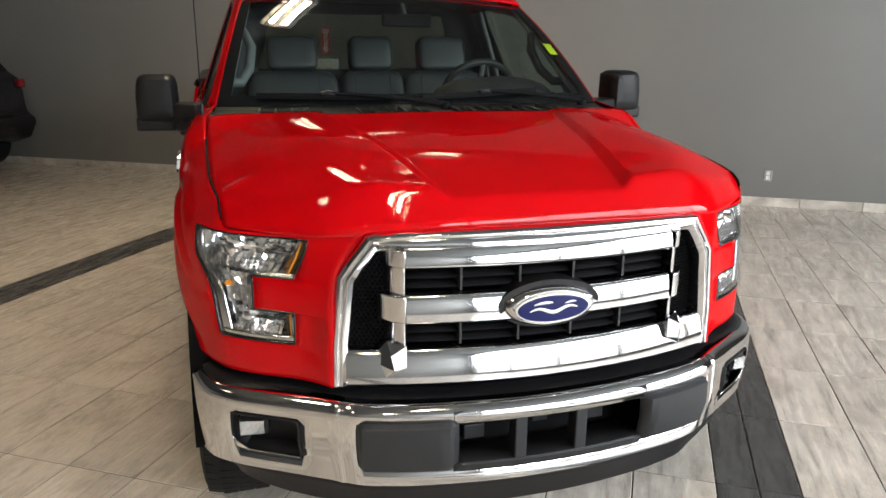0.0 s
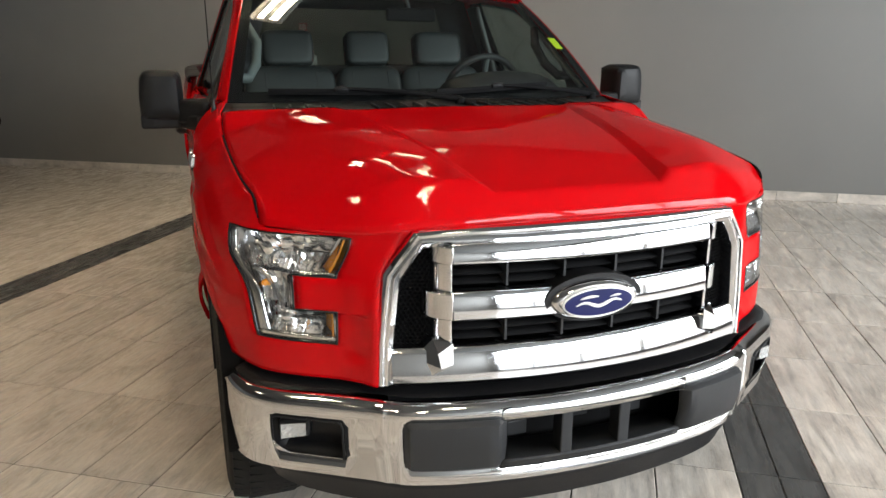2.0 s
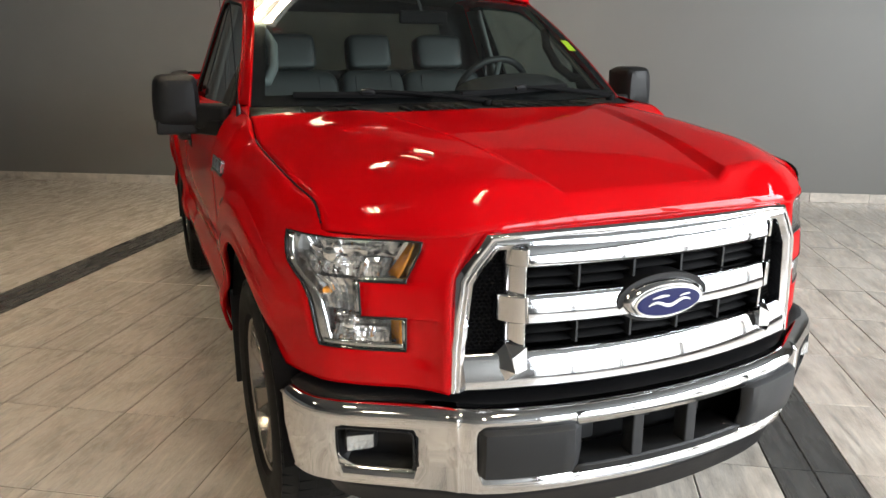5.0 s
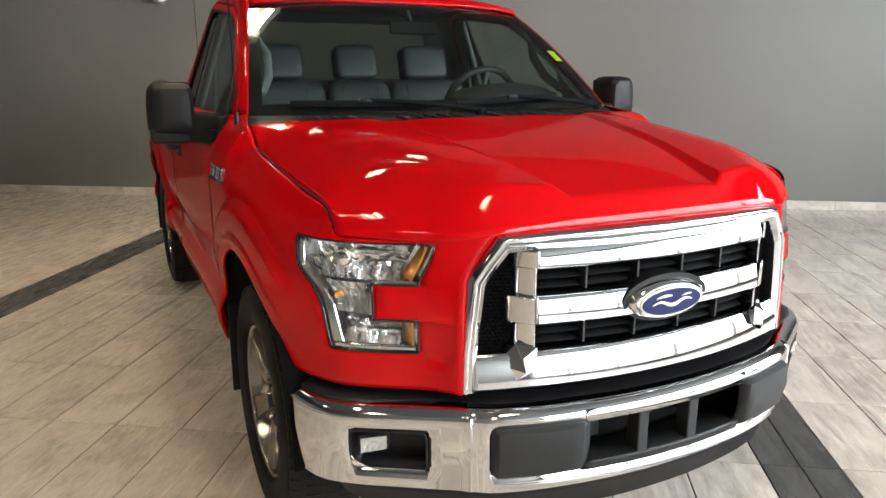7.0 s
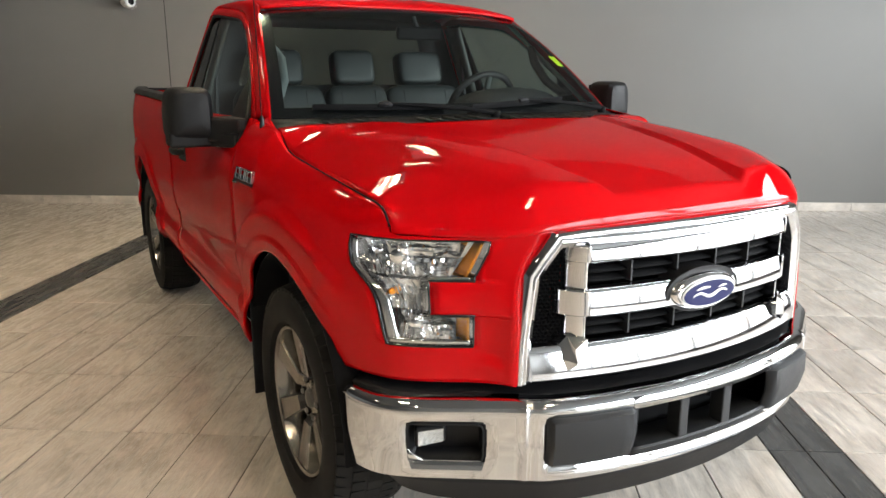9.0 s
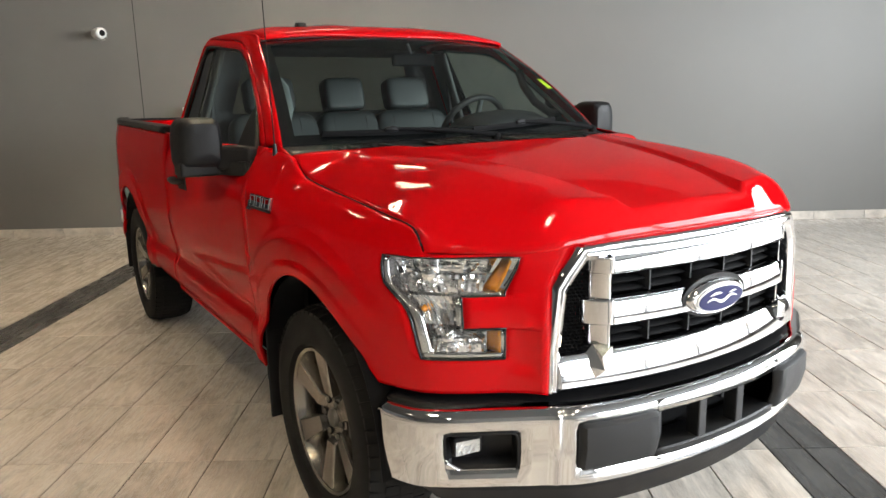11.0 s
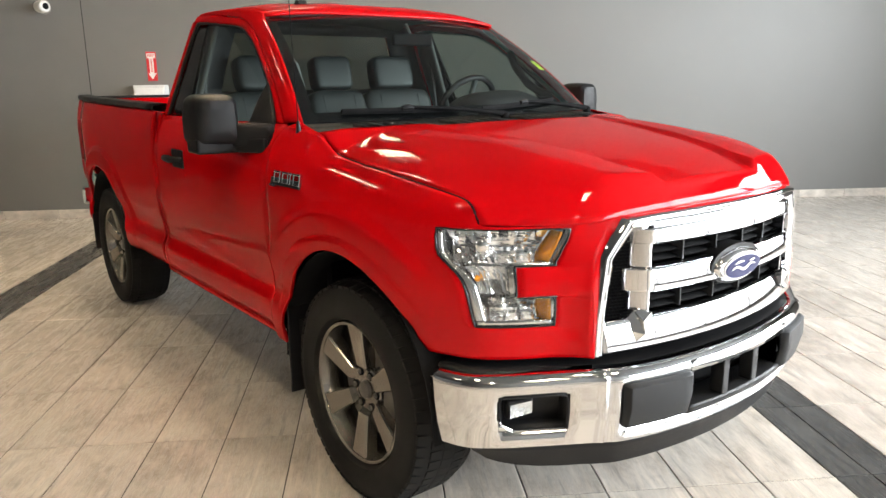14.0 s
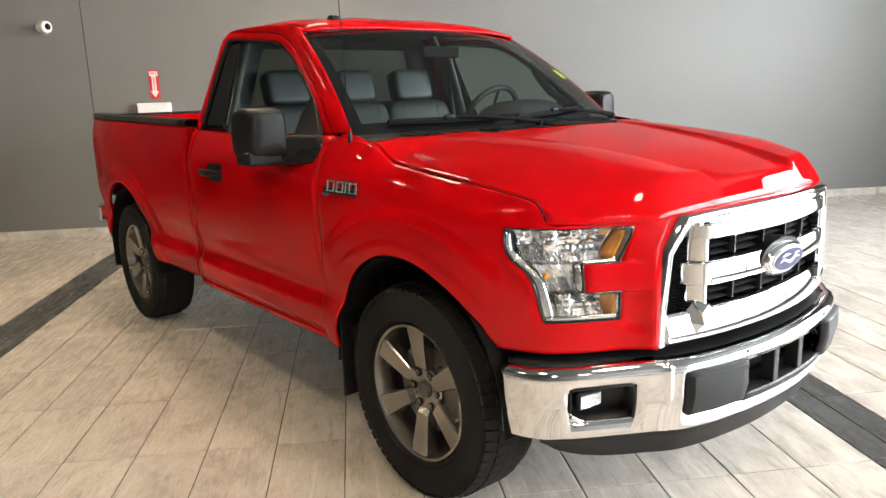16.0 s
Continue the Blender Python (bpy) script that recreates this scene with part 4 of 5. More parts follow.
windscreen = body("windscreen", sheet(lambda i, j: ws_point(-1 + 2 * i / 24, j / 12), 24, 12), GLASS, out=(0, 2.4, 1.4), label="clear windscreen with a black edge band")
windscreen.visible_shadow = False


def frit(i, j):
    p, q = -1 + 2 * i / 96, j / 40
    return ws_point(p, q, -0.004)


def frit_hole(i, j):
    p, q = abs(-1 + 2 * (i + 0.5) / 96), (j + 0.5) / 40
    return p < 0.93 and 0.07 < q < 0.94


body("frit_band", sheet(frit, 96, 40, frit_hole), GLOSS_BLACK, windscreen, out=(0, 2.4, 1.4))


def cowl_at(i, j):
    p, q = -1 + 2 * i / 40, j / 6
    y0 = HOOD_REAR(abs(p) * 0.845) - 0.025
    z0 = hood_z(p * 0.845, y0 + 0.02) - 0.020
    y, z = y0 + (WS_BOT(p).y - y0) * q, z0 + (WS_BOT(p).z - 0.004 - z0) * q + 0.006 * math.sin(j * 1.05)
    return Vector((p * (0.845 - 0.025 * q), y, z))


cowl = body("cowl_panel", sheet(cowl_at, 40, 6), COWL_GREY, label="black plastic cowl with vent slots", out=(0, 1.4, 0.6), t=0.01)
SLOTS = [(-0.66 + 0.058 * k, 0.044) for k in range(4)] + [(-0.30 + 0.056 * k, 0.042) for k in range(5)] + [(0.08 + 0.056 * k, 0.044) for k in range(9)]
# dark plates on top of the cowl stand in for shade in its slots
for x, w in SLOTS:
    def slot_at(i, j):
        f = ((x + w * i / 2) / 0.84 + 1) * 20
        lo, hi = cowl_at(f, 1.6 + 2.6 * j / 2), Vector((0, 0, 0.004))
        return lo + hi
    body("vent_slot", sheet(slot_at, 2, 2), DARK, cowl, out=(0, 1.4, 0.6), t=0.003)
    body("vent_rib", sheet(lambda i, j: cowl_at(((x - 0.010 + 0.006 * i) / 0.84 + 1) * 20, 0.8 + 3.8 * j / 2) + Vector((0, 0, 0.012)), 1, 2), GREY_PLASTIC, cowl, out=(0, 1.4, 0.6), t=0.012)


def wiper(x0, x1, q0, q1, pivot):
    """A beam blade lying on the glass, with its arm reaching down to the cowl."""
    at = lambda k, off: ws_point(x0 + (x1 - x0) * k, q0 + (q1 - q0) * k, off)
    up = (ws_point(0, 0.2) - ws_point(0, 0.0)).normalized()
    bm = bmesh.new()
    rows = []
    for n in range(17):
        k = n / 16
        h = 0.011 * (0.45 + 0.55 * math.sin(math.pi * min(1.0, max(0.0, k * 0.94 + 0.03))) ** 0.5)
        rows.append([bm.verts.new(at(k, o) + up * (h * d)) for d, o in ((-1, 0.008), (-0.7, 0.020), (0.25, 0.026), (1, 0.013), (0.6, 0.007))])
    for p, q in zip(rows, rows[1:]):
        for j in range(5):
            bm.faces.new((p[j], p[(j + 1) % 5], q[(j + 1) % 5], q[j]))
    bm.faces.new(rows[0])
    bm.faces.new(rows[-1][::-1])
    w = part("wiper", bm, DARK, TRUCK, "black wiper resting on the windscreen")
    part("blade_rubber", tube([at(k / 10, 0.004) for k in range(11)], 0.004, 6), RUBBER, w)
    mid = at(0.52, 0.030)
    bevel(part("blade_clip", tube([at(0.47, 0.024), at(0.52, 0.028), at(0.57, 0.024)], [0.010, 0.014, 0.010], 8), BLACK, w), 0.001, 1)
    base = Vector(pivot)
    arm_pts = [mid, mid.lerp(base, 0.35) + Vector((0, -0.002, 0.006)), mid.lerp(base, 0.7) + Vector((0, -0.002, 0.006)), base]
    part("arm", tube(arm_pts, [0.006, 0.008, 0.010, 0.013], 10), DARK, w)
    part("pivot_cap", tube([base - Vector((0, 0, 0.02)), base + Vector((0, 0, 0.004)), base + Vector((0, 0, 0.009))], [0.020, 0.018, 0.009], 14), DARK, w)


wiper(-0.82, -0.18, 0.050, 0.030, (0.055, 1.215, 1.332))
wiper(-0.03, 0.62, 0.020, 0.075, (0.700, 1.310, 1.334))
sticker = body("sticker", sheet(lambda i, j: ws_point(0.905 + 0.06 * i / 2, 0.42 + 0.11 * j / 2, -0.002), 2, 2), LIME, label="lime green paper sticker inside the windscreen", out=(0, 2.4, 1.4))

# roof and pillars
ROOF_Z = curve((1.93, 1.788), (1.99, 1.818), (2.10, 1.846), (2.30, 1.866), (2.52, 1.872), (2.68, 1.866), (2.77, 1.850), (2.83, 1.812))


def roof_point(i, j, n=28, m=20):
    p = -1 + 2 * i / n
    y0, y1 = WS_TOP(p).y - 0.010, 2.83 - 0.03 * abs(p) ** 3
    y = y0 + (y1 - y0) * j / m
    w = 0.668 + 0.010 * smooth01((y - 1.95) / 0.25)
    rib = 0.004 * math.sin(abs(p) * 14) * smooth01((y - 2.1) / 0.1)
    return Vector((p * w, y, ROOF_Z(min(y, 2.83)) - 0.045 * abs(p) ** 3 - rib))


roof = body("roof", sheet(roof_point, 28, 20), RED, out=(0, 2.4, 1.2), t=0.012)
D_LINE = [(0.844, 1.520, 1.320), (0.795, 1.690, 1.470), (0.736, 1.940, 1.650), (0.713, 2.055, 1.720), (0.700, 2.190, 1.767), (0.698, 2.441, 1.797), (0.696, 2.690, 1.818), (0.712, 2.772, 1.785), (0.775, 2.790, 1.62), (0.835, 2.805, 1.465), (0.893, 2.805, 1.318)]
V_LINE = [(0.846, 1.585, 1.318), (0.790, 1.764, 1.487), (0.740, 1.982, 1.641), (0.725, 2.071, 1.689), (0.714, 2.181, 1.729), (0.712, 2.419, 1.757), (0.712, 2.680, 1.781), (0.722, 2.742, 1.755), (0.785, 2.763, 1.60), (0.842, 2.776, 1.445), (0.890, 2.785, 1.318)]


def between(pts, k):
    n = len(pts) - 1
    f = k * n
    i = min(int(f), n - 1)
    t = f - i
    p0, p1, p2, p3 = (Vector(pts[min(max(j, 0), n)]) for j in (i - 1, i, i + 1, i + 2))
    return 0.5 * ((2 * p1) + (p2 - p0) * t + (2 * p0 - 5 * p1 + 4 * p2 - p3) * t * t + (3 * p1 - p0 - 3 * p2 + p3) * t ** 3)


D_X = curve(*[(y, x) for x, y, z in D_LINE[:8]])
D_Z = curve(*[(y, z) for x, y, z in D_LINE[:8]])


GLASS_FRONT = curve((0, 1.555), (0.383, 1.750), (0.707, 1.968), (0.808, 2.055), (0.893, 2.165), (0.95, 2.39), (1.0, 2.55))


for side in (-1, 1):
    M = lambda v: Vector((side * v.x, v.y, v.z))

    def pillar_at(i, j):
        k = i / 60
        y = 1.41 + (2.80 - 1.41) * k
        if y < 1.995:
            q = (y - 1.41) / 0.585
            w = ws_point(1.0, min(1.0, q))
        else:
            w = Vector((0.668 + 0.010 * smooth01((y - 1.95) / 0.25), y, ROOF_Z(y) - 0.045))
        yd = 1.52 + (2.772 - 1.52) * k
        d = Vector((D_X(yd), yd, D_Z(yd)))
        v = w.lerp(d, j / 8)
        bulge = math.sin(math.pi * j / 8) * 0.009
        return M(v + Vector((0.7, -0.2, 0.7)) * bulge)

    body("pillar", sheet(pillar_at, 60, 8), RED, out=(0, 2.2, 1.2), t=0.012)
    door = new("door")
    door.parent = TRUCK
    body("window_sash", sheet(lambda i, j: M(between(D_LINE, i / 80).lerp(between(V_LINE, i / 80), 0.05 + 0.95 * j / 4) + Vector((0.004, 0, 0)) * math.sin(math.pi * j / 4)), 80, 4), RED, door, out=(0, 2.2, 1.2), t=0.012)
    body("rubber_seal", sheet(lambda i, j: M(between(V_LINE, i / 80).lerp(Vector((0.79, 2.25, 1.5)), 0.05 * j) + Vector((0.001 - 0.004 * j, 0, 0))), 80, 1), BLACK, door, out=(0, 2.2, 1.2), t=0.006)
    # glass and black rear appliqué
    def glass_at(i, j, y0, y1):
        q = j / 8
        z = 1.305 + 0.475 * q
        yf = GLASS_FRONT(q)
        lo, hi = max(y0(q), yf), y1(q)
        y = lo + (hi - lo) * i / 6
        return M(Vector((0.832 + 0.036 * (y - 1.53) - 0.375 * (z - 1.32), y, z)))
    g = body("window_glass", sheet(lambda i, j: glass_at(i, j, lambda q: 1.4, lambda q: 2.50 + 0.087 * q), 6, 8), SIDE_GLASS, door, out=(0, 2.2, 1.2))
    g.visible_shadow = False
    body("black_pillar_trim", sheet(lambda i, j: glass_at(i, j, lambda q: 2.50 + 0.087 * q, lambda q: 2.795 - 0.04 * q), 6, 8), GLOSS_BLACK, door, out=(0, 2.2, 1.2), t=0.006)


# doors, rocker, bed
def side_x(z, top=1.33, fall=0.068):
    return 0.962 + LOWER(z) - fall * max(0.0, (z - top + 0.21) / 0.21) ** 1.9


def door_x(y, z):
    """The door's skin draws in at the front of the belt line, towards the windscreen's foot."""
    return side_x(z) - 0.047 * (1 - smooth01((y - 1.477) / 0.7)) * smooth01((z - 1.12) / 0.2)


def handle(side, parent):
    h = part("handle", tube([(side * (side_x(1.12) + d), y, 1.118) for d, y in ((0.0, 2.40), (0.030, 2.43), (0.038, 2.49), (0.034, 2.56), (0.0, 2.59))], [0.012, 0.016, 0.018, 0.016, 0.010], 10), BLACK, parent, "black plastic pull handle")
    x0, x1 = sorted((side * (side_x(1.12) - 0.006), side * (side_x(1.12) + 0.0035)))
    bevel(part("handle_recess", block(x0, x1, 2.385, 2.545, 1.074, 1.162), BLACK, h, smooth=False), 0.003)


def mirror(side, parent):
    bm = bmesh.new()
    # (y, inner x, outer x, bottom z, top z)
    secs = [(1.648, 1.06, 1.15, 1.29, 1.38), (1.655, 1.02, 1.195, 1.258, 1.412), (1.675, 0.998, 1.215, 1.240, 1.428), (1.73, 0.990, 1.226, 1.236, 1.434), (1.79, 0.990, 1.228, 1.240, 1.434), (1.815, 0.996, 1.224, 1.248, 1.428)]
    rings = []
    k0, k1 = (0.968, 1.140) if side < 0 else (1.04, 1.222)
    up = 0.0 if side < 0 else 0.018
    fit_x = lambda v: k0 + (v - 0.99) / 0.238 * (k1 - k0)
    secs = [(y, fit_x(xi), fit_x(xo), z0 + up, z1 + up) for y, xi, xo, z0, z1 in secs]
    for y, xi, xo, z0, z1 in secs:
        ring_pts = []
        cx, cz, hx, hz = (xi + xo) / 2, (z0 + z1) / 2, (xo - xi) / 2, (z1 - z0) / 2
        for k in range(32):
            a = 2 * math.pi * k / 32
            c, s = math.cos(a), math.sin(a)
            px = math.copysign(abs(c) ** (0.36 if s > 0 else 0.25), c)
            pz = math.copysign(abs(s) ** (0.30 if s > 0 else 0.2), s)
            px *= 1.0 - (0.17 if px > 0 else 0.06) * max(0.0, pz) ** 2
            ring_pts.append(bm.verts.new((side * (cx + hx * px), y + 0.02 * (px * hx / 0.12), cz + hz * pz)))
        rings.append(ring_pts)
    for a, b in zip(rings, rings[1:]):
        for k in range(32):
            bm.faces.new((a[k], a[(k + 1) % 32], b[(k + 1) % 32], b[k]))
    bm.faces.new(rings[0])
    bm.faces.new(rings[-1][::-1])
    m = part("wing_mirror", bm, MIRROR_BLACK, parent, "large charcoal plastic wing mirror")
    part("mirror_glass", block(min(side * (k0 + 0.02), side * (k1 - 0.02)), max(side * (k0 + 0.02), side * (k1 - 0.02)), 1.822, 1.826, 1.262 + up, 1.415 + up), CHROME, m, smooth=False)
    lower = [(side * (k1 - 0.002), 1.684), (side * (k1 - 0.006), 1.812), (side * 0.92, 1.80), (side * 0.905, 1.545), (side * 0.925, 1.540), (side * (k0 + 0.02), 1.672), (side * (k0 + 0.12), 1.676)]
    bevel(part("lower_shell", prism(lower, "z", 1.204 + up, 1.262 + up), MIRROR_BLACK, m, smooth=False), 0.014, 3)
    arm_pts = [(side * 0.870, 1.545), (side * 0.905, 1.545), (side * (k0 + 0.03), 1.662), (side * (k0 + 0.03), 1.77), (side * 0.870, 1.75)]
    bevel(part("arm", prism(arm_pts, "z", 1.226, 1.318), MIRROR_BLACK, m, smooth=False), 0.012, 3)
    sail = [(1.520, 1.168), (1.62, 1.184), (1.76, 1.240), (1.79, 1.300), (1.785, 1.40), (1.752, 1.484), (1.735, 1.478), (1.575, 1.330), (1.535, 1.265)]
    sail_bm = prism(sail, "x", side * 0.925, side * 0.945)
    for v in sail_bm.verts:
        v.co.x -= side * 0.49 * max(0.0, v.co.z - 1.175)
    s = part("sail", sail_bm, BLACK, m, smooth=False)
    bevel(s, 0.006)


for side, door in zip((-1, 1), [o for o in TRUCK.children if o.name.startswith("door")]):
    bm = sheet(lambda i, j: (lambda y, z: Vector((side * door_x(y, z), y, z)))(1.477 + (2.812 - 1.477) * i / 30, 0.505 + (1.318 - 0.505) * j / 26), 30, 26)
    body("door_panel", bm, RED, door, out=(0, 2.1, 0.9), t=0.014)
    handle(side, door)
    mirror(side, door)
    body("rocker", sheet(lambda i, j: Vector((side * (side_x(0.50) - (0.0, 0.004, 0.02, 0.06)[j]), 1.425 + (2.842 - 1.425) * i / 12, (0.500, 0.480, 0.463, 0.455)[j])), 12, 3), RED, out=(0, 2.1, 0.6), t=0.01)
    body("cab_corner", sheet(lambda i, j: (lambda z: Vector((side * side_x(z), 2.817 + 0.019 * i, z)))(0.50 + (1.325 - 0.50) * j / 20), 1, 20), RED, out=(0, 2.1, 0.9), t=0.02)
    # dark blocks behind the door seams and cab gap stand in for their shade
    part("seam_backing", block(min(side * 0.885, side * 0.905), max(side * 0.885, side * 0.905), 1.455, 2.86, 0.52, 1.22), DARK, TRUCK, smooth=False)

    gx = sorted((side * 0.82, side * 0.895))
    part("cab_gap", block(gx[0], gx[1], 2.842, 2.872, 0.52, 1.325), DARK, TRUCK, smooth=False)
    # bed side
    def bed_at(i, j, n=90, m=40):
        y = 2.876 + (4.98 - 2.876) * i / n
        top = 1.338 + 0.030 * (y - 2.858) / 2.04
        bot = max(0.505 if y < 4.6 else 0.505 + 0.09 * smooth01((y - 4.55) / 0.35), arch(y, HUB_R, 0.54, 0.48, 0.552))
        z = bot + (top - bot) * j / m
        x = side_x(z, 1.36, 0.034) - 0.004 + flare(y, z, HUB_R) - 0.085 * smooth01((y - 4.25) / 0.74) ** 1.3
        return Vector((side * x, y, z))
    bed_side = body("bed_side", sheet(bed_at, 90, 40), RED, out=(0, 3.9, 0.9), t=0.02)
    rail = [(0, 0.0), (0.010, 0.012), (-0.005, 0.034), (-0.075, 0.036), (-0.085, -0.01)]
    def rail_at(i, j):
        p = bed_at(i * 90 // 18, 40)
        return Vector((p.x + side * (rail[j][0] + 0.002), p.y + 0.006, p.z + rail[j][1]))
    body("rail_cap", sheet(rail_at, 18, 4), BLACK, bed_side, "black plastic rail cap", out=(side * 0.85, 3.9, 1.2), t=0.006)
    body("bed_inner_wall", sheet(lambda i, j: Vector((side * (0.80 - 0.07 * (i / 6)), 2.88 + 2.08 * i / 6, 0.80 + 0.55 * j / 3)), 6, 3), RED, out=(side * 2, 3.9, 1.0), t=0.01)
    lampb = body("tail_lamp", sheet(lambda i, j: Vector((side * (0.888 - 0.030 * i / 3 - 0.010 * (j / 8) ** 2 + 0.006), 4.875 + 0.115 * i / 3, 0.93 + 0.30 * j / 8)), 3, 8), LAMP_RED, out=(0, 4.0, 1.0), t=0.03, label="dark red tail lamp")
part("bed_floor", block(-0.80, 0.80, 2.88, 4.96, 0.78, 0.80), BLACK, TRUCK, smooth=False)
bevel(part("tailgate", block(-0.80, 0.80, 4.92, 4.98, 0.80, 1.372), RED, TRUCK, smooth=False), 0.015)
bevel(part("tailgate_cap", block(-0.80, 0.80, 4.915, 4.985, 1.373, 1.392), BLACK, TRUCK, smooth=False), 0.008)
bevel(part("bed_front_wall", block(-0.80, 0.80, 2.87, 2.90, 0.80, 1.34), RED, TRUCK, smooth=False), 0.01)
bevel(part("bulkhead_cap", block(-0.84, 0.84, 2.862, 2.925, 1.343, 1.372), BLACK, TRUCK, smooth=False), 0.008)
bevel(part("rear_bumper", prism([(-0.90, 4.97), (-0.87, 5.12), (0.87, 5.12), (0.90, 4.97)], "z", 0.57, 0.70), CHROME, TRUCK, "chrome rear step bumper", smooth=False), 0.02, 3)

# cab rear, interior
def rear_at(i, j):
    p, q = -1 + 2 * i / 16, j / 10
    w = 0.655 + 0.19 * min(1.0, (1 - q) / 0.8)
    return Vector((p * w, 2.838 + 0.016 * math.sin(math.pi * q) - 0.03 * q, 1.24 + 0.575 * q))


def rear_corner_at(side, i, j):
    """The rounded corner between the door opening and the cab's back."""
    k = i / 16
    a, b = between(D_LINE, 0.7 + 0.3 * (1 - k)), rear_at(16, 1.3 + 8.4 * k)
    t = j / 6
    v = a.lerp(b, t) + Vector((0.55, 0.83, 0)) * 0.022 * math.sin(math.pi * t)
    return Vector((side * v.x, v.y, v.z))


for side in (-1, 1):
    body("cab_rear_corner", sheet(lambda i, j: rear_corner_at(side, i, j), 16, 6), RED, out=(0, 2.3, 1.4), t=0.01)


cab_back = body("cab_back", sheet(rear_at, 16, 10, lambda i, j: 2 <= i < 14 and 3 <= j < 9), RED, out=(0, 2.3, 1.4), t=0.03)
body("rear_trim", sheet(lambda i, j: rear_at(i + (0.25 if i == 2 else -0.25 if i == 14 else 0), j + (0.3 if j == 3 else -0.3 if j == 9 else 0)) + Vector((0, -0.045, 0)), 16, 10, lambda i, j: 2 <= i < 14 and 3 <= j < 9), TRIM_DARK, out=(0, 2.3, 1.4), t=0.004)
rg = body("rear_window", sheet(lambda i, j: rear_at(2 + i, 3 + j) + Vector((0, -0.012, 0)), 12, 6), PRIVACY_GLASS, out=(0, 2.3, 1.4))
rg.visible_shadow = False
part("cab_lower_back", block(-0.89, 0.89, 2.80, 2.84, 0.5, 1.25), DARK, TRUCK, smooth=False)
part("cab_floor", block(-0.90, 0.90, 1.30, 2.84, 0.50, 0.56), DARK, TRUCK, smooth=False)
part("firewall", block(-0.82, 0.82, 1.24, 1.28, 0.50, 1.22), DARK, TRUCK, smooth=False)
body("headliner", sheet(lambda i, j: roof_point(2 + i * 24 // 14, 1 + j * 19 // 8) - Vector((0, 0, 0.035)), 14, 8), HEADLINER, out=(0, 2.4, 3.0), t=0.006)
body("dashboard", sheet(lambda i, j: (lambda p: Vector((p * 0.80, (1.30 + 0.11 * abs(p) ** 2, 1.45, 1.62, 1.70, 1.72, 1.70)[j], (1.322, 1.318, 1.325, 1.31, 1.25, 1.0)[j])))(-1 + 2 * i / 16), 16, 5), TRIM_DARK, label="dark plastic dashboard", out=(0, 1.2, 0.6))
binnacle = sheet(lambda i, j: Vector((0.44 + (0.24 + 0.02 * j) * math.cos(math.pi * i / 16), 1.50 + 0.075 * j, 1.31 + (0.035, 0.085, 0.115, 0.110)[j] * math.sin(math.pi * i / 16) ** 0.7)), 16, 3)
body("instrument_binnacle", binnacle, TRIM_DARK, out=(0.44, 1.7, 1.2), t=0.01)


def steering_wheel():
    m = pose(0.44, 1.94, 1.325, -62, 0, 0)
    w = part("steering_wheel", bmesh.new(), TRIM_DARK, TRUCK, "dark leather steering wheel")
    w.matrix_basis = m
    ringb = tube([(0.185 * math.cos(2 * math.pi * k / 40), 0.185 * math.sin(2 * math.pi * k / 40), 0) for k in range(41)], 0.016, 10, caps=False)
    part("rim", ringb, TRIM_DARK, w)
    bevel(part("hub", block(-0.07, 0.07, -0.06, 0.06, -0.03, 0.02), TRIM_DARK, w, smooth=False), 0.02, 3)
    for a in (0, 180, 270):
        c, s = math.cos(radians(a)), math.sin(radians(a))
        part("spoke", tube([(0.05 * c, 0.05 * s, -0.01), (0.18 * c, 0.18 * s, 0)], 0.014, 8), TRIM_GREY, w)
    part("column", tube([(0, 0, -0.02), (0, 0, -0.25)], 0.04, 12), TRIM_DARK, w)


steering_wheel()


def cushion(x0, x1, y0, y1, z0, z1, bow, bm=None):
    """A padded block with rounded edges, as a superellipsoid."""
    bm = bm or bmesh.new()
    c, h = Vector(((x0 + x1) / 2, (y0 + y1) / 2, (z0 + z1) / 2)), Vector(((x1 - x0) / 2, (y1 - y0) / 2, (z1 - z0) / 2))
    n, m = 28, 14
    f = lambda v: math.copysign(abs(v) ** bow, v)
    rows = [[bm.verts.new((c.x + h.x * f(math.cos(2 * math.pi * i / n)) * f(math.sin(math.pi * j / m)), c.y + h.y * f(math.sin(2 * math.pi * i / n)) * f(math.sin(math.pi * j / m)), c.z + h.z * f(math.cos(math.pi * j / m)))) for i in range(n)] for j in range(1, m)]
    for a, b in zip(rows, rows[1:]):
        for i in range(n):
            bm.faces.new((a[i], a[(i + 1) % n], b[(i + 1) % n], b[i]))
    bm.faces.new(rows[0])
    bm.faces.new(rows[-1][::-1])
    return bm


def seat(x, w, hw, name):
    s = part(name, cushion(x - w, x + w, 2.02, 2.58, 0.82, 1.00, 0.35), LEATHER, TRUCK, "grey leather seat with headrest")
    m = pose(x, 2.56, 0.935, -14, 0, 0)
    part("backrest", cushion(-w, w, -0.07, 0.07, -0.05, 0.50, 0.30), LEATHER, s, m=m)
    part("headrest", cushion(-hw, hw, -0.055, 0.055, 0.505, 0.70, 0.34), LEATHER, s, m=m)
    for d in (-0.05, 0.05):
        part("headrest_post", tube([(d, 0, 0.46), (d, 0, 0.54)], 0.007, 8), CHROME, s, m=m)
    for d in (-w * 0.55, w * 0.55):
        part("seat_welt", tube([(d, -0.066, 0.0 + 0.46 * k / 6) for k in range(7)], 0.005, 6), TRIM_DARK, s, m=m)


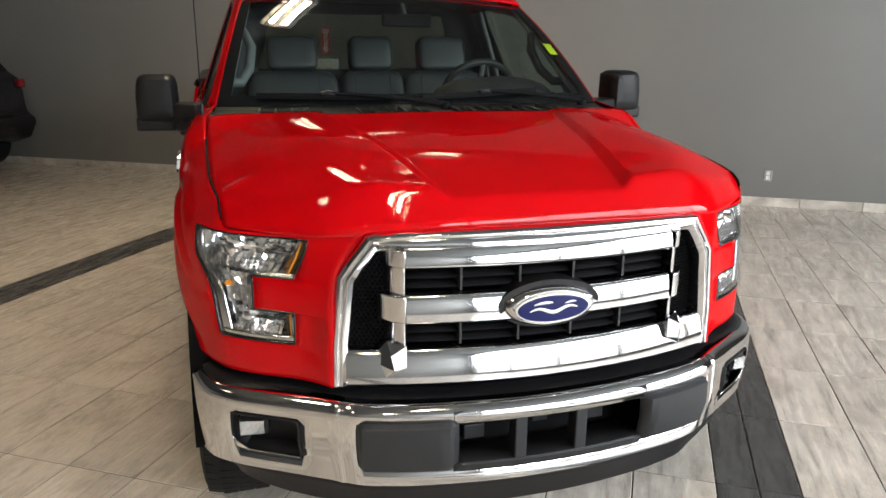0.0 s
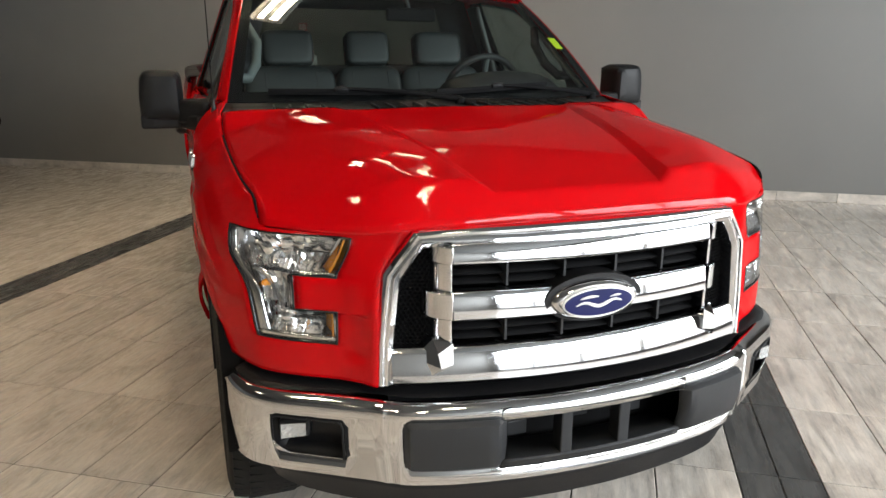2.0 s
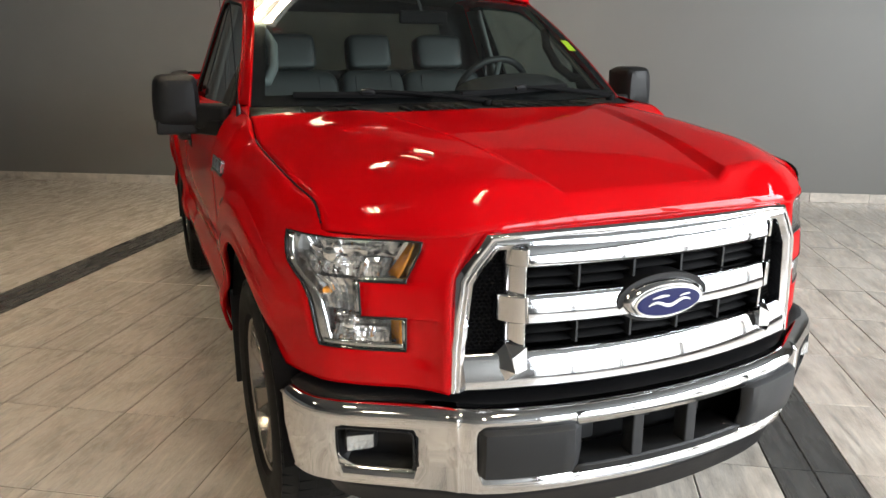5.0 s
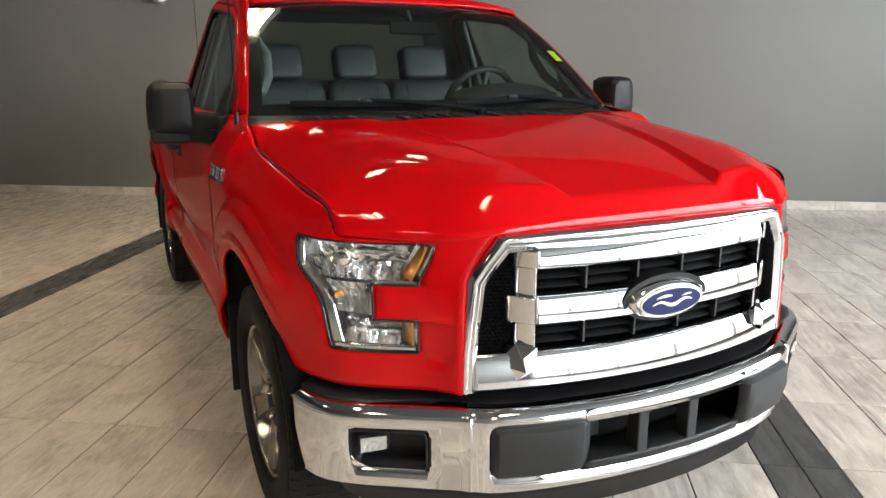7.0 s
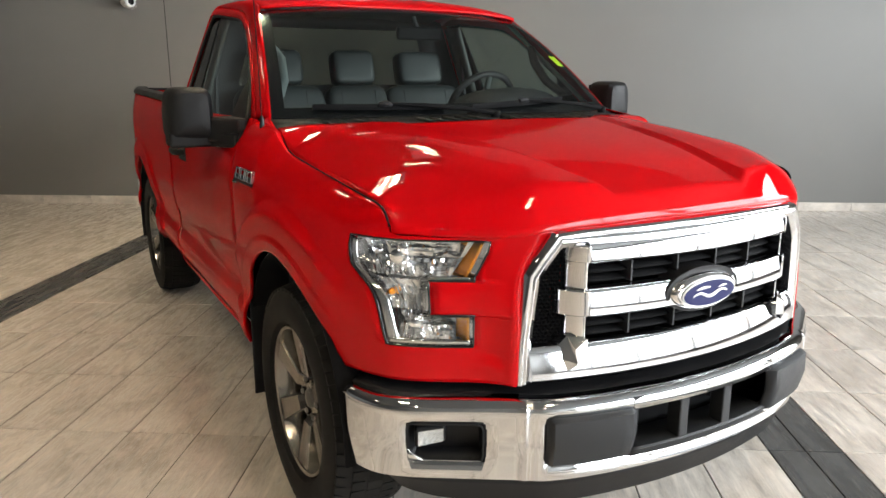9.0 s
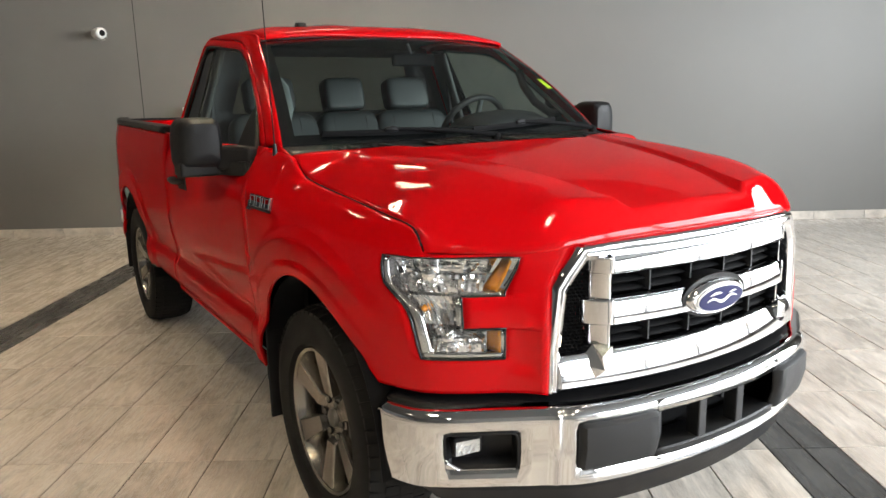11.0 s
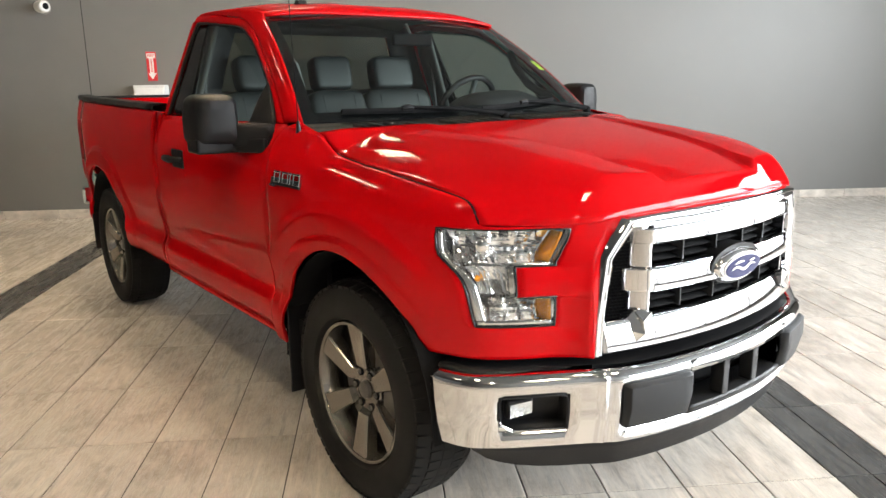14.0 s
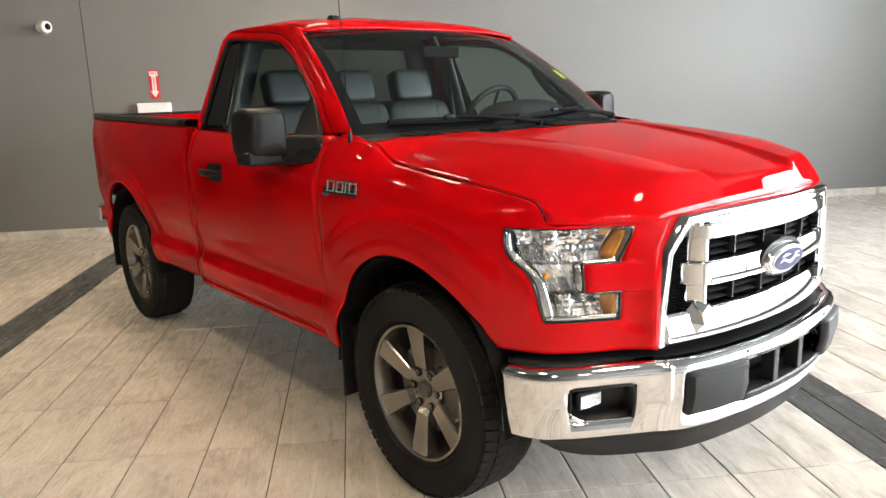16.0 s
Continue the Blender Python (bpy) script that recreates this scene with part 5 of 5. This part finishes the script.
seat(0.47, 0.25, 0.145, "driver_seat")
seat(0.045, 0.185, 0.125, "centre_seat")
seat(-0.40, 0.25, 0.140, "passenger_seat")
for side in (-1, 1):
    # same trim on both; the driver's handle is given darker grey for its shade
    part("grab_handle", tube([(side * 0.765, 1.61, 1.405), (side * 0.712, 1.635, 1.402), (side * 0.672, 1.70, 1.455), (side * 0.655, 1.78, 1.545), (side * 0.685, 1.85, 1.615)], [0.020, 0.021, 0.021, 0.021, 0.020], 12), TRIM_GREY if side < 0 else COWL_GREY, TRUCK, "moulded pillar grab handle")
    body("pillar_trim", sheet(lambda i, j: Vector((side * (0.775 - 0.13 * i / 8 + 0.04 * j), 1.47 + 0.55 * i / 8 + 0.03 * j, 1.335 + 0.43 * i / 8 - 0.01 * j)), 8, 1), TRIM_GREY, out=(0, 2.2, 1.3), t=0.02)
    part("seat_belt", tube([(side * 0.72, 2.63, 1.68), (side * 0.76, 2.60, 1.2), (side * 0.80, 2.55, 0.9)], 0.012, 6), TRIM_DARK, TRUCK)
    body("rear_quarter_trim", sheet(lambda i, j: Vector((side * (0.84 - 0.16 * j / 6), 2.56 + 0.15 * i / 3, 1.28 + 0.48 * j / 6)), 3, 6), HEADLINER, out=(0, 2.2, 1.3), t=0.02)
    body("door_card", sheet(lambda i, j: Vector((side * (0.815 + 0.008 * j), 1.56 + 1.16 * i / 6, 0.6 + 0.68 * j / 4)), 6, 4), TRIM_DARK, out=(side * 2, 2.2, 1.0), t=0.02)
bevel(part("rear_view_mirror", block(-0.05, 0.19, 1.90, 1.925, 1.645, 1.705), DARK, TRUCK, smooth=False), 0.012, 3)
part("mirror_stem", tube([(0.07, 1.925, 1.69), (0.055, 1.945, 1.752)], 0.010, 8), TRIM_DARK, TRUCK)

# antenna, roof aerial, badges
part("antenna_base", tube([(-0.868, 1.352, 1.262), (-0.868, 1.352, 1.285), (-0.868, 1.354, 1.335)], [0.014, 0.011, 0.006], 12), BLACK, TRUCK)
part("antenna", tube([(-0.868, 1.354, 1.33), (-0.868, 1.372, 1.75), (-0.868, 1.392, 2.15)], [0.0022, 0.0020, 0.0015], 6), DARK, TRUCK, "thin black whip antenna")
bevel(part("roof_aerial", prism([(2.12, 1.83), (2.13, 1.858), (2.17, 1.862), (2.19, 1.83)], "x", -0.435, -0.39), BLACK, TRUCK, smooth=False), 0.008)
for side in (-1, 1):
    pa, pb = nose_point(side, 11.85, 1.122), nose_point(side, 10.5, 1.122)
    turn_z = math.degrees(math.atan2(pb.x - pa.x, pb.y - pa.y))
    badge = part("fender_badge", block(-0.003, 0.003, -0.112, 0.108, -0.020, 0.008), BLACK, TRUCK, "chrome and black model badge", smooth=False)
    badge.matrix_basis = Matrix.Translation(nose_point(side, 11.08, 1.124, 0.003)) @ pose(0, 0, 0, 0, side * 10, -turn_z)
    for y0, w in ((0.070, 0.052), (0.045, 0.016), (-0.014, 0.050), (-0.078, 0.052)):
        lo, hi = y0 - 0.01, y0 + w - 0.01
        bar_ob = part("badge_bar", block(-0.007, 0.007, lo, hi, 0.026, 0.034), CHROME, badge, smooth=False)
        bevel(bar_ob, 0.002)
        bevel(part("badge_upright", block(-0.007, 0.007, lo, lo + 0.010, -0.010, 0.0262), CHROME, bar_ob, smooth=False), 0.002)
        if w > 0.03:
            bevel(part("badge_upright", block(-0.007, 0.007, hi - 0.010, hi, -0.010, 0.0262), CHROME, bar_ob, smooth=False), 0.002)
            bevel(part("badge_foot", block(-0.0068, 0.0068, lo + 0.010, hi - 0.010, -0.010, -0.003), CHROME, bar_ob, smooth=False), 0.002)
    part("badge_line", block(-0.005, 0.005, -0.118, -0.070, -0.028, -0.018), DULL_CHROME, badge, smooth=False)


# wheels
def wheel(side, y, steer=0.0):
    root = part("wheel", bmesh.new(), DARK, TRUCK)
    root.matrix_basis = pose(side * HUB_X, y, HUB_Z, 0, 0, 0) @ pose(0, 0, 0, 0, 0, 0 if side < 0 else 180) @ pose(0, 0, 0, 0, 0, steer)
    # local -x is outwards
    R, RIM = 0.402, 0.262
    prof = [(-0.020, RIM - 0.004), (-0.052, RIM + 0.012), (-0.060, RIM + 0.040), (-0.062, 0.330), (-0.056, 0.362), (-0.040, 0.386), (-0.015, 0.397), (0.02, R), (0.075, R + 0.002), (0.13, R), (0.17, 0.396), (0.192, 0.38), (0.205, 0.34), (0.205, 0.30), (0.19, RIM)]
    tyre = part("tyre", turned(prof, 72), RUBBER, root, "black rubber tyre")
    tread = bmesh.new()
    for k in range(60):
        a = 2 * math.pi * k / 60
        for n, (x0, x1, skew) in enumerate(((-0.048, -0.008, 0.03), (0.000, 0.045, -0.02), (0.052, 0.098, 0.02), (0.105, 0.15, -0.02), (0.158, 0.196, 0.03))):
            a0, a1 = a + skew + 0.012 * (n % 2), a + skew + 0.085
            r0, r1 = (0.388 if n in (0, 4) else R - 0.004), (0.4045 if n in (1, 2, 3) else 0.399)
            vs = []
            for rr in (r0, r1):
                for xx, aa in ((x0, a0), (x1, a0 + 0.012), (x1, a1 + 0.012), (x0, a1)):
                    rq = rr - (0.010 if (n == 0 and xx == x0) or (n == 4 and xx == x1) else 0)
                    vs.append(tread.verts.new((xx, rq * math.cos(aa), rq * math.sin(aa))))
            for q in ((4, 5, 6, 7), (0, 1, 5, 4), (1, 2, 6, 5), (2, 3, 7, 6), (3, 0, 4, 7)):
                tread.faces.new([vs[t] for t in q])
    part("tread", tread, RUBBER, tyre, smooth=False)
    part("rim", turned([(-0.020, RIM), (-0.036, RIM - 0.001), (-0.040, RIM - 0.006), (-0.036, RIM - 0.016), (-0.010, RIM - 0.026), (0.03, RIM - 0.034), (0.17, RIM - 0.030)], 72), ALLOY, root, "dark silver alloy rim")
    part("barrel", turned([(0.045, RIM - 0.03), (0.05, 0.14), (0.06, 0.0)], 48), DARK, root)
    part("brake_disc", turned([(0.030, 0.06), (0.030, 0.165), (0.042, 0.168), (0.042, 0.06)], 48), STEEL, root)
    bevel(part("brake_caliper", block(0.012, 0.06, -0.19, -0.10, -0.07, 0.07), STEEL, root, smooth=False), 0.012)
    for k in range(6):
        a = 2 * math.pi * (k + 0.5) / 6
        bm = bmesh.new()
        secs = [(0.040, 0.020, 0.012), (0.074, 0.026, 0.008), (0.090, 0.029, -0.010), (0.13, 0.032, -0.017), (0.19, 0.038, -0.026), (0.250, 0.045, -0.034)]
        rows = []
        for r, w, x in secs:
            row = [(x + 0.046, r, -w * 1.15), (x + 0.006, r, -w * 1.02), (x, r, -w * 0.90), (x + 0.001, r, 0.0), (x, r, w * 0.90), (x + 0.006, r, w * 1.02), (x + 0.046, r, w * 1.15)]
            rows.append([bm.verts.new((px, pr * math.cos(a) - pz * math.sin(a), pr * math.sin(a) + pz * math.cos(a))) for px, pr, pz in row])
        for p, q in zip(rows, rows[1:]):
            for j in range(6):
                bm.faces.new((p[j], p[j + 1], q[j + 1], q[j]))
        part("spoke", bm, ALLOY, root, smooth=False)
        b = 2 * math.pi * k / 6
        # dark disc in place of the shade inside the lug hole
        part("lug_well", turned([(-0.0165, 0.0), (-0.0165, 0.0155), (0.0, 0.0155)], 16), DARK, root, m=pose(0.022, 0.068 * math.cos(b), 0.068 * math.sin(b)))
        part("lug_nut", turned([(-0.022, 0.0), (-0.022, 0.008), (-0.018, 0.011), (0.0, 0.011)], 6), STEEL, root, m=pose(0.020, 0.068 * math.cos(b), 0.068 * math.sin(b)))
    part("hub_plate", turned([(0.010, 0.0), (0.010, 0.050), (0.010, 0.086), (0.014, 0.092), (0.05, 0.098)], 36), ALLOY, root)
    part("centre_cap", turned([(-0.006, 0.0), (-0.005, 0.020), (-0.002, 0.030), (0.006, 0.034), (0.012, 0.034)], 32), ALLOY_DARK, root, "dark centre cap")
    part("valve_stem", tube([(-0.03, 0.21 * math.cos(2.4), 0.21 * math.sin(2.4)), (-0.05, 0.205 * math.cos(2.4), 0.205 * math.sin(2.4))], 0.005, 8), BLACK, root)


for side in (-1, 1):
    for y in (HUB_F, HUB_R):
        wheel(side, y)
        # wheel house and mud flap
        hs = sheet(lambda i, j: Vector((side * (0.935 - 0.42 * j / 2), y + 0.49 * math.cos(math.pi * i / 16), HUB_Z + 0.52 * math.sin(math.pi * i / 16))), 16, 2)
        body("wheel_house", hs, DARK, out=(side * 0.7, y, 0.2), t=0.005)
        part("wheel_house_wall", block(min(side * 0.50, side * 0.52), max(side * 0.50, side * 0.52), y - 0.5, y + 0.5, 0.35, 0.95), DARK, TRUCK, smooth=False)
        back = y + (0.455 if y == HUB_F else 0.47)
        flap = [(side * 0.70, back - 0.02), (side * 0.945, back - 0.015), (side * 0.945, back - 0.004), (side * 0.70, back - 0.004)]
        bevel(part("mud_flap", prism(flap, "z", 0.255 if y == HUB_F else 0.30, 0.64), BLACK, TRUCK, "black rubber mud flap", smooth=False), 0.004)
part("chassis", block(-0.50, 0.50, 0.55, 4.8, 0.36, 0.52), DARK, TRUCK, smooth=False)
part("underfloor", block(-0.88, 0.88, 1.46, 3.50, 0.47, 0.50), DARK, TRUCK, smooth=False)


# ---- parked dark vehicle at the edge of the view ----
def dark_car():
    o = thing("parked_car", "rear corner of a black car with a red tail lamp", "car", ROOM @ pose(-9.75, 5.35, 0))
    prof = [(-1.9, 0.35), (1.55, 0.33), (1.78, 0.40), (1.90, 0.60), (1.885, 0.68), (1.80, 0.72), (1.76, 0.80), (1.74, 1.02), (1.70, 1.18), (1.55, 1.26), (1.20, 1.60), (0.6, 1.70), (-0.6, 1.70), (-1.3, 1.25), (-2.4, 1.05), (-2.6, 0.5)]
    bevel(part("body", prism(prof, "y", -0.9, 0.9), GLOSS_BLACK, o, smooth=False), 0.05, 3)
    for y in (-0.905, 0.80):
        bevel(part("tail_lamp", block(1.58, 1.775, y, y + 0.11, 1.06, 1.17), LAMP_RED, o, smooth=False), 0.02)
    for x in (-1.5, 1.05):
        for y in (-0.92, 0.72):
            w = part("wheel", turned([(0.0, 0.0), (0.0, 0.20), (0.01, 0.22), (0.0, 0.25), (-0.0, 0.32), (0.03, 0.34), (0.17, 0.34), (0.2, 0.32), (0.2, 0.0)], 40), RUBBER, o, m=pose(x, y, 0.34, 0, 0, 90))


dark_car()

# ---- floor tiles, last ----
PITCH_B, PITCH_A, B0, A0 = 0.2955, 0.585, 0.5035, 0.205
floor = part("floor", block(LEFT_B, WIN_B, BACK_A, WALL_A, -0.2, -0.0035), GROUT, smooth=False, m=ROOM)
tagged(floor, "showroom floor of pale wood-look tiles with dark tile bands", "floor", kind="structure")


def tile_mesh(w, l, mat):
    g, c = 0.0022, 0.0022
    bm = bmesh.new()
    top = [bm.verts.new((sx * (w / 2 - g - c), sy * (l / 2 - g - c), 0)) for sx, sy in ((-1, -1), (1, -1), (1, 1), (-1, 1))]
    mid = [bm.verts.new((sx * (w / 2 - g), sy * (l / 2 - g), -c * 0.7)) for sx, sy in ((-1, -1), (1, -1), (1, 1), (-1, 1))]
    low = [bm.verts.new((sx * (w / 2 - g), sy * (l / 2 - g), -0.012)) for sx, sy in ((-1, -1), (1, -1), (1, 1), (-1, 1))]
    bm.faces.new(top)
    for a, b in ((top, mid), (mid, low)):
        for k in range(4):
            bm.faces.new((a[k], b[k], b[(k + 1) % 4], a[(k + 1) % 4]))
    me = bpy.data.meshes.new("tile")
    bm.to_mesh(me)
    bm.free()
    me.materials.append(mat)
    return me


TILE_ME, HALF_ME = tile_mesh(PITCH_B, PITCH_A, TILE), tile_mesh(PITCH_B / 2, PITCH_A, TILE_DARK)
far = {TILE: ([], []), TILE_DARK: ([], [])}
rng = random.Random(7)
count = 0
for i in range(-46, 21):
    for j in range(-15, 12):
        b, a = B0 + (i + 0.5) * PITCH_B, A0 + (j + 0.5) * PITCH_A
        if not (LEFT_B + 0.2 < b < WIN_B - 0.2 and BACK_A + 0.4 < a < WALL_A + PITCH_A / 2):
            continue
        banded = i in (0, -15)
        pieces = [(b - PITCH_B / 4, HALF_ME, TILE_DARK, PITCH_B / 2), (b + PITCH_B / 4, HALF_ME, TILE_DARK, PITCH_B / 2)] if banded else [(b, TILE_ME, TILE, PITCH_B)]
        near = -3.7 < b < 1.9 and -0.9 < a < 3.2
        for bb, me, mat, w in pieces:
            dz = rng.uniform(-0.0004, 0.0004)
            if near and count < 300:
                t = new("tile", me)
                t.parent, t.matrix_basis = floor, pose(bb, a, dz, rng.uniform(-0.03, 0.03), rng.uniform(-0.03, 0.03), rng.choice((0, 180)))
                count += 1
            else:
                vs, fs = far[mat]
                n = len(vs)
                g = 0.0024
                x0, x1, y0, y1 = bb - w / 2 + g, bb + w / 2 - g, a - PITCH_A / 2 + g, min(WALL_A - 0.001, a + PITCH_A / 2 - g)
                vs += [(x0, y0, dz), (x1, y0, dz), (x1, y1, dz), (x0, y1, dz), (x0, y0, -0.012), (x1, y0, -0.012), (x1, y1, -0.012), (x0, y1, -0.012)]
                fs += [(n, n + 1, n + 2, n + 3)] + [(n + k, n + 4 + k, n + 4 + (k + 1) % 4, n + (k + 1) % 4) for k in range(4)]
for mat, (vs, fs) in far.items():
    me = bpy.data.meshes.new("far_tiles")
    me.from_pydata(vs, [], fs)
    me.materials.append(mat)
    ob = new("far_tiles", me)
    ob.parent = floor
    ob["kind"] = "stuff"

# tiled skirting
skirting = thing("baseboard", "skirting of pale floor tile along the grey wall", "baseboard", ROOM, kind="structure")
sk = block(-0.010, 0, -0.292, 0.292, 0.0, 0.098)
first_sk = bevel(part("skirting_tile", sk, TILE, skirting, smooth=False), 0.002, 1)
for n in range(34):
    o = first_sk if n == 0 else first_sk.copy()
    if n:
        scene.collection.objects.link(o)
    o.matrix_basis = pose(1.70 + 0.2955 + 0.589 * (n - 25), WALL_A, 0.001, 0, 0, 90)
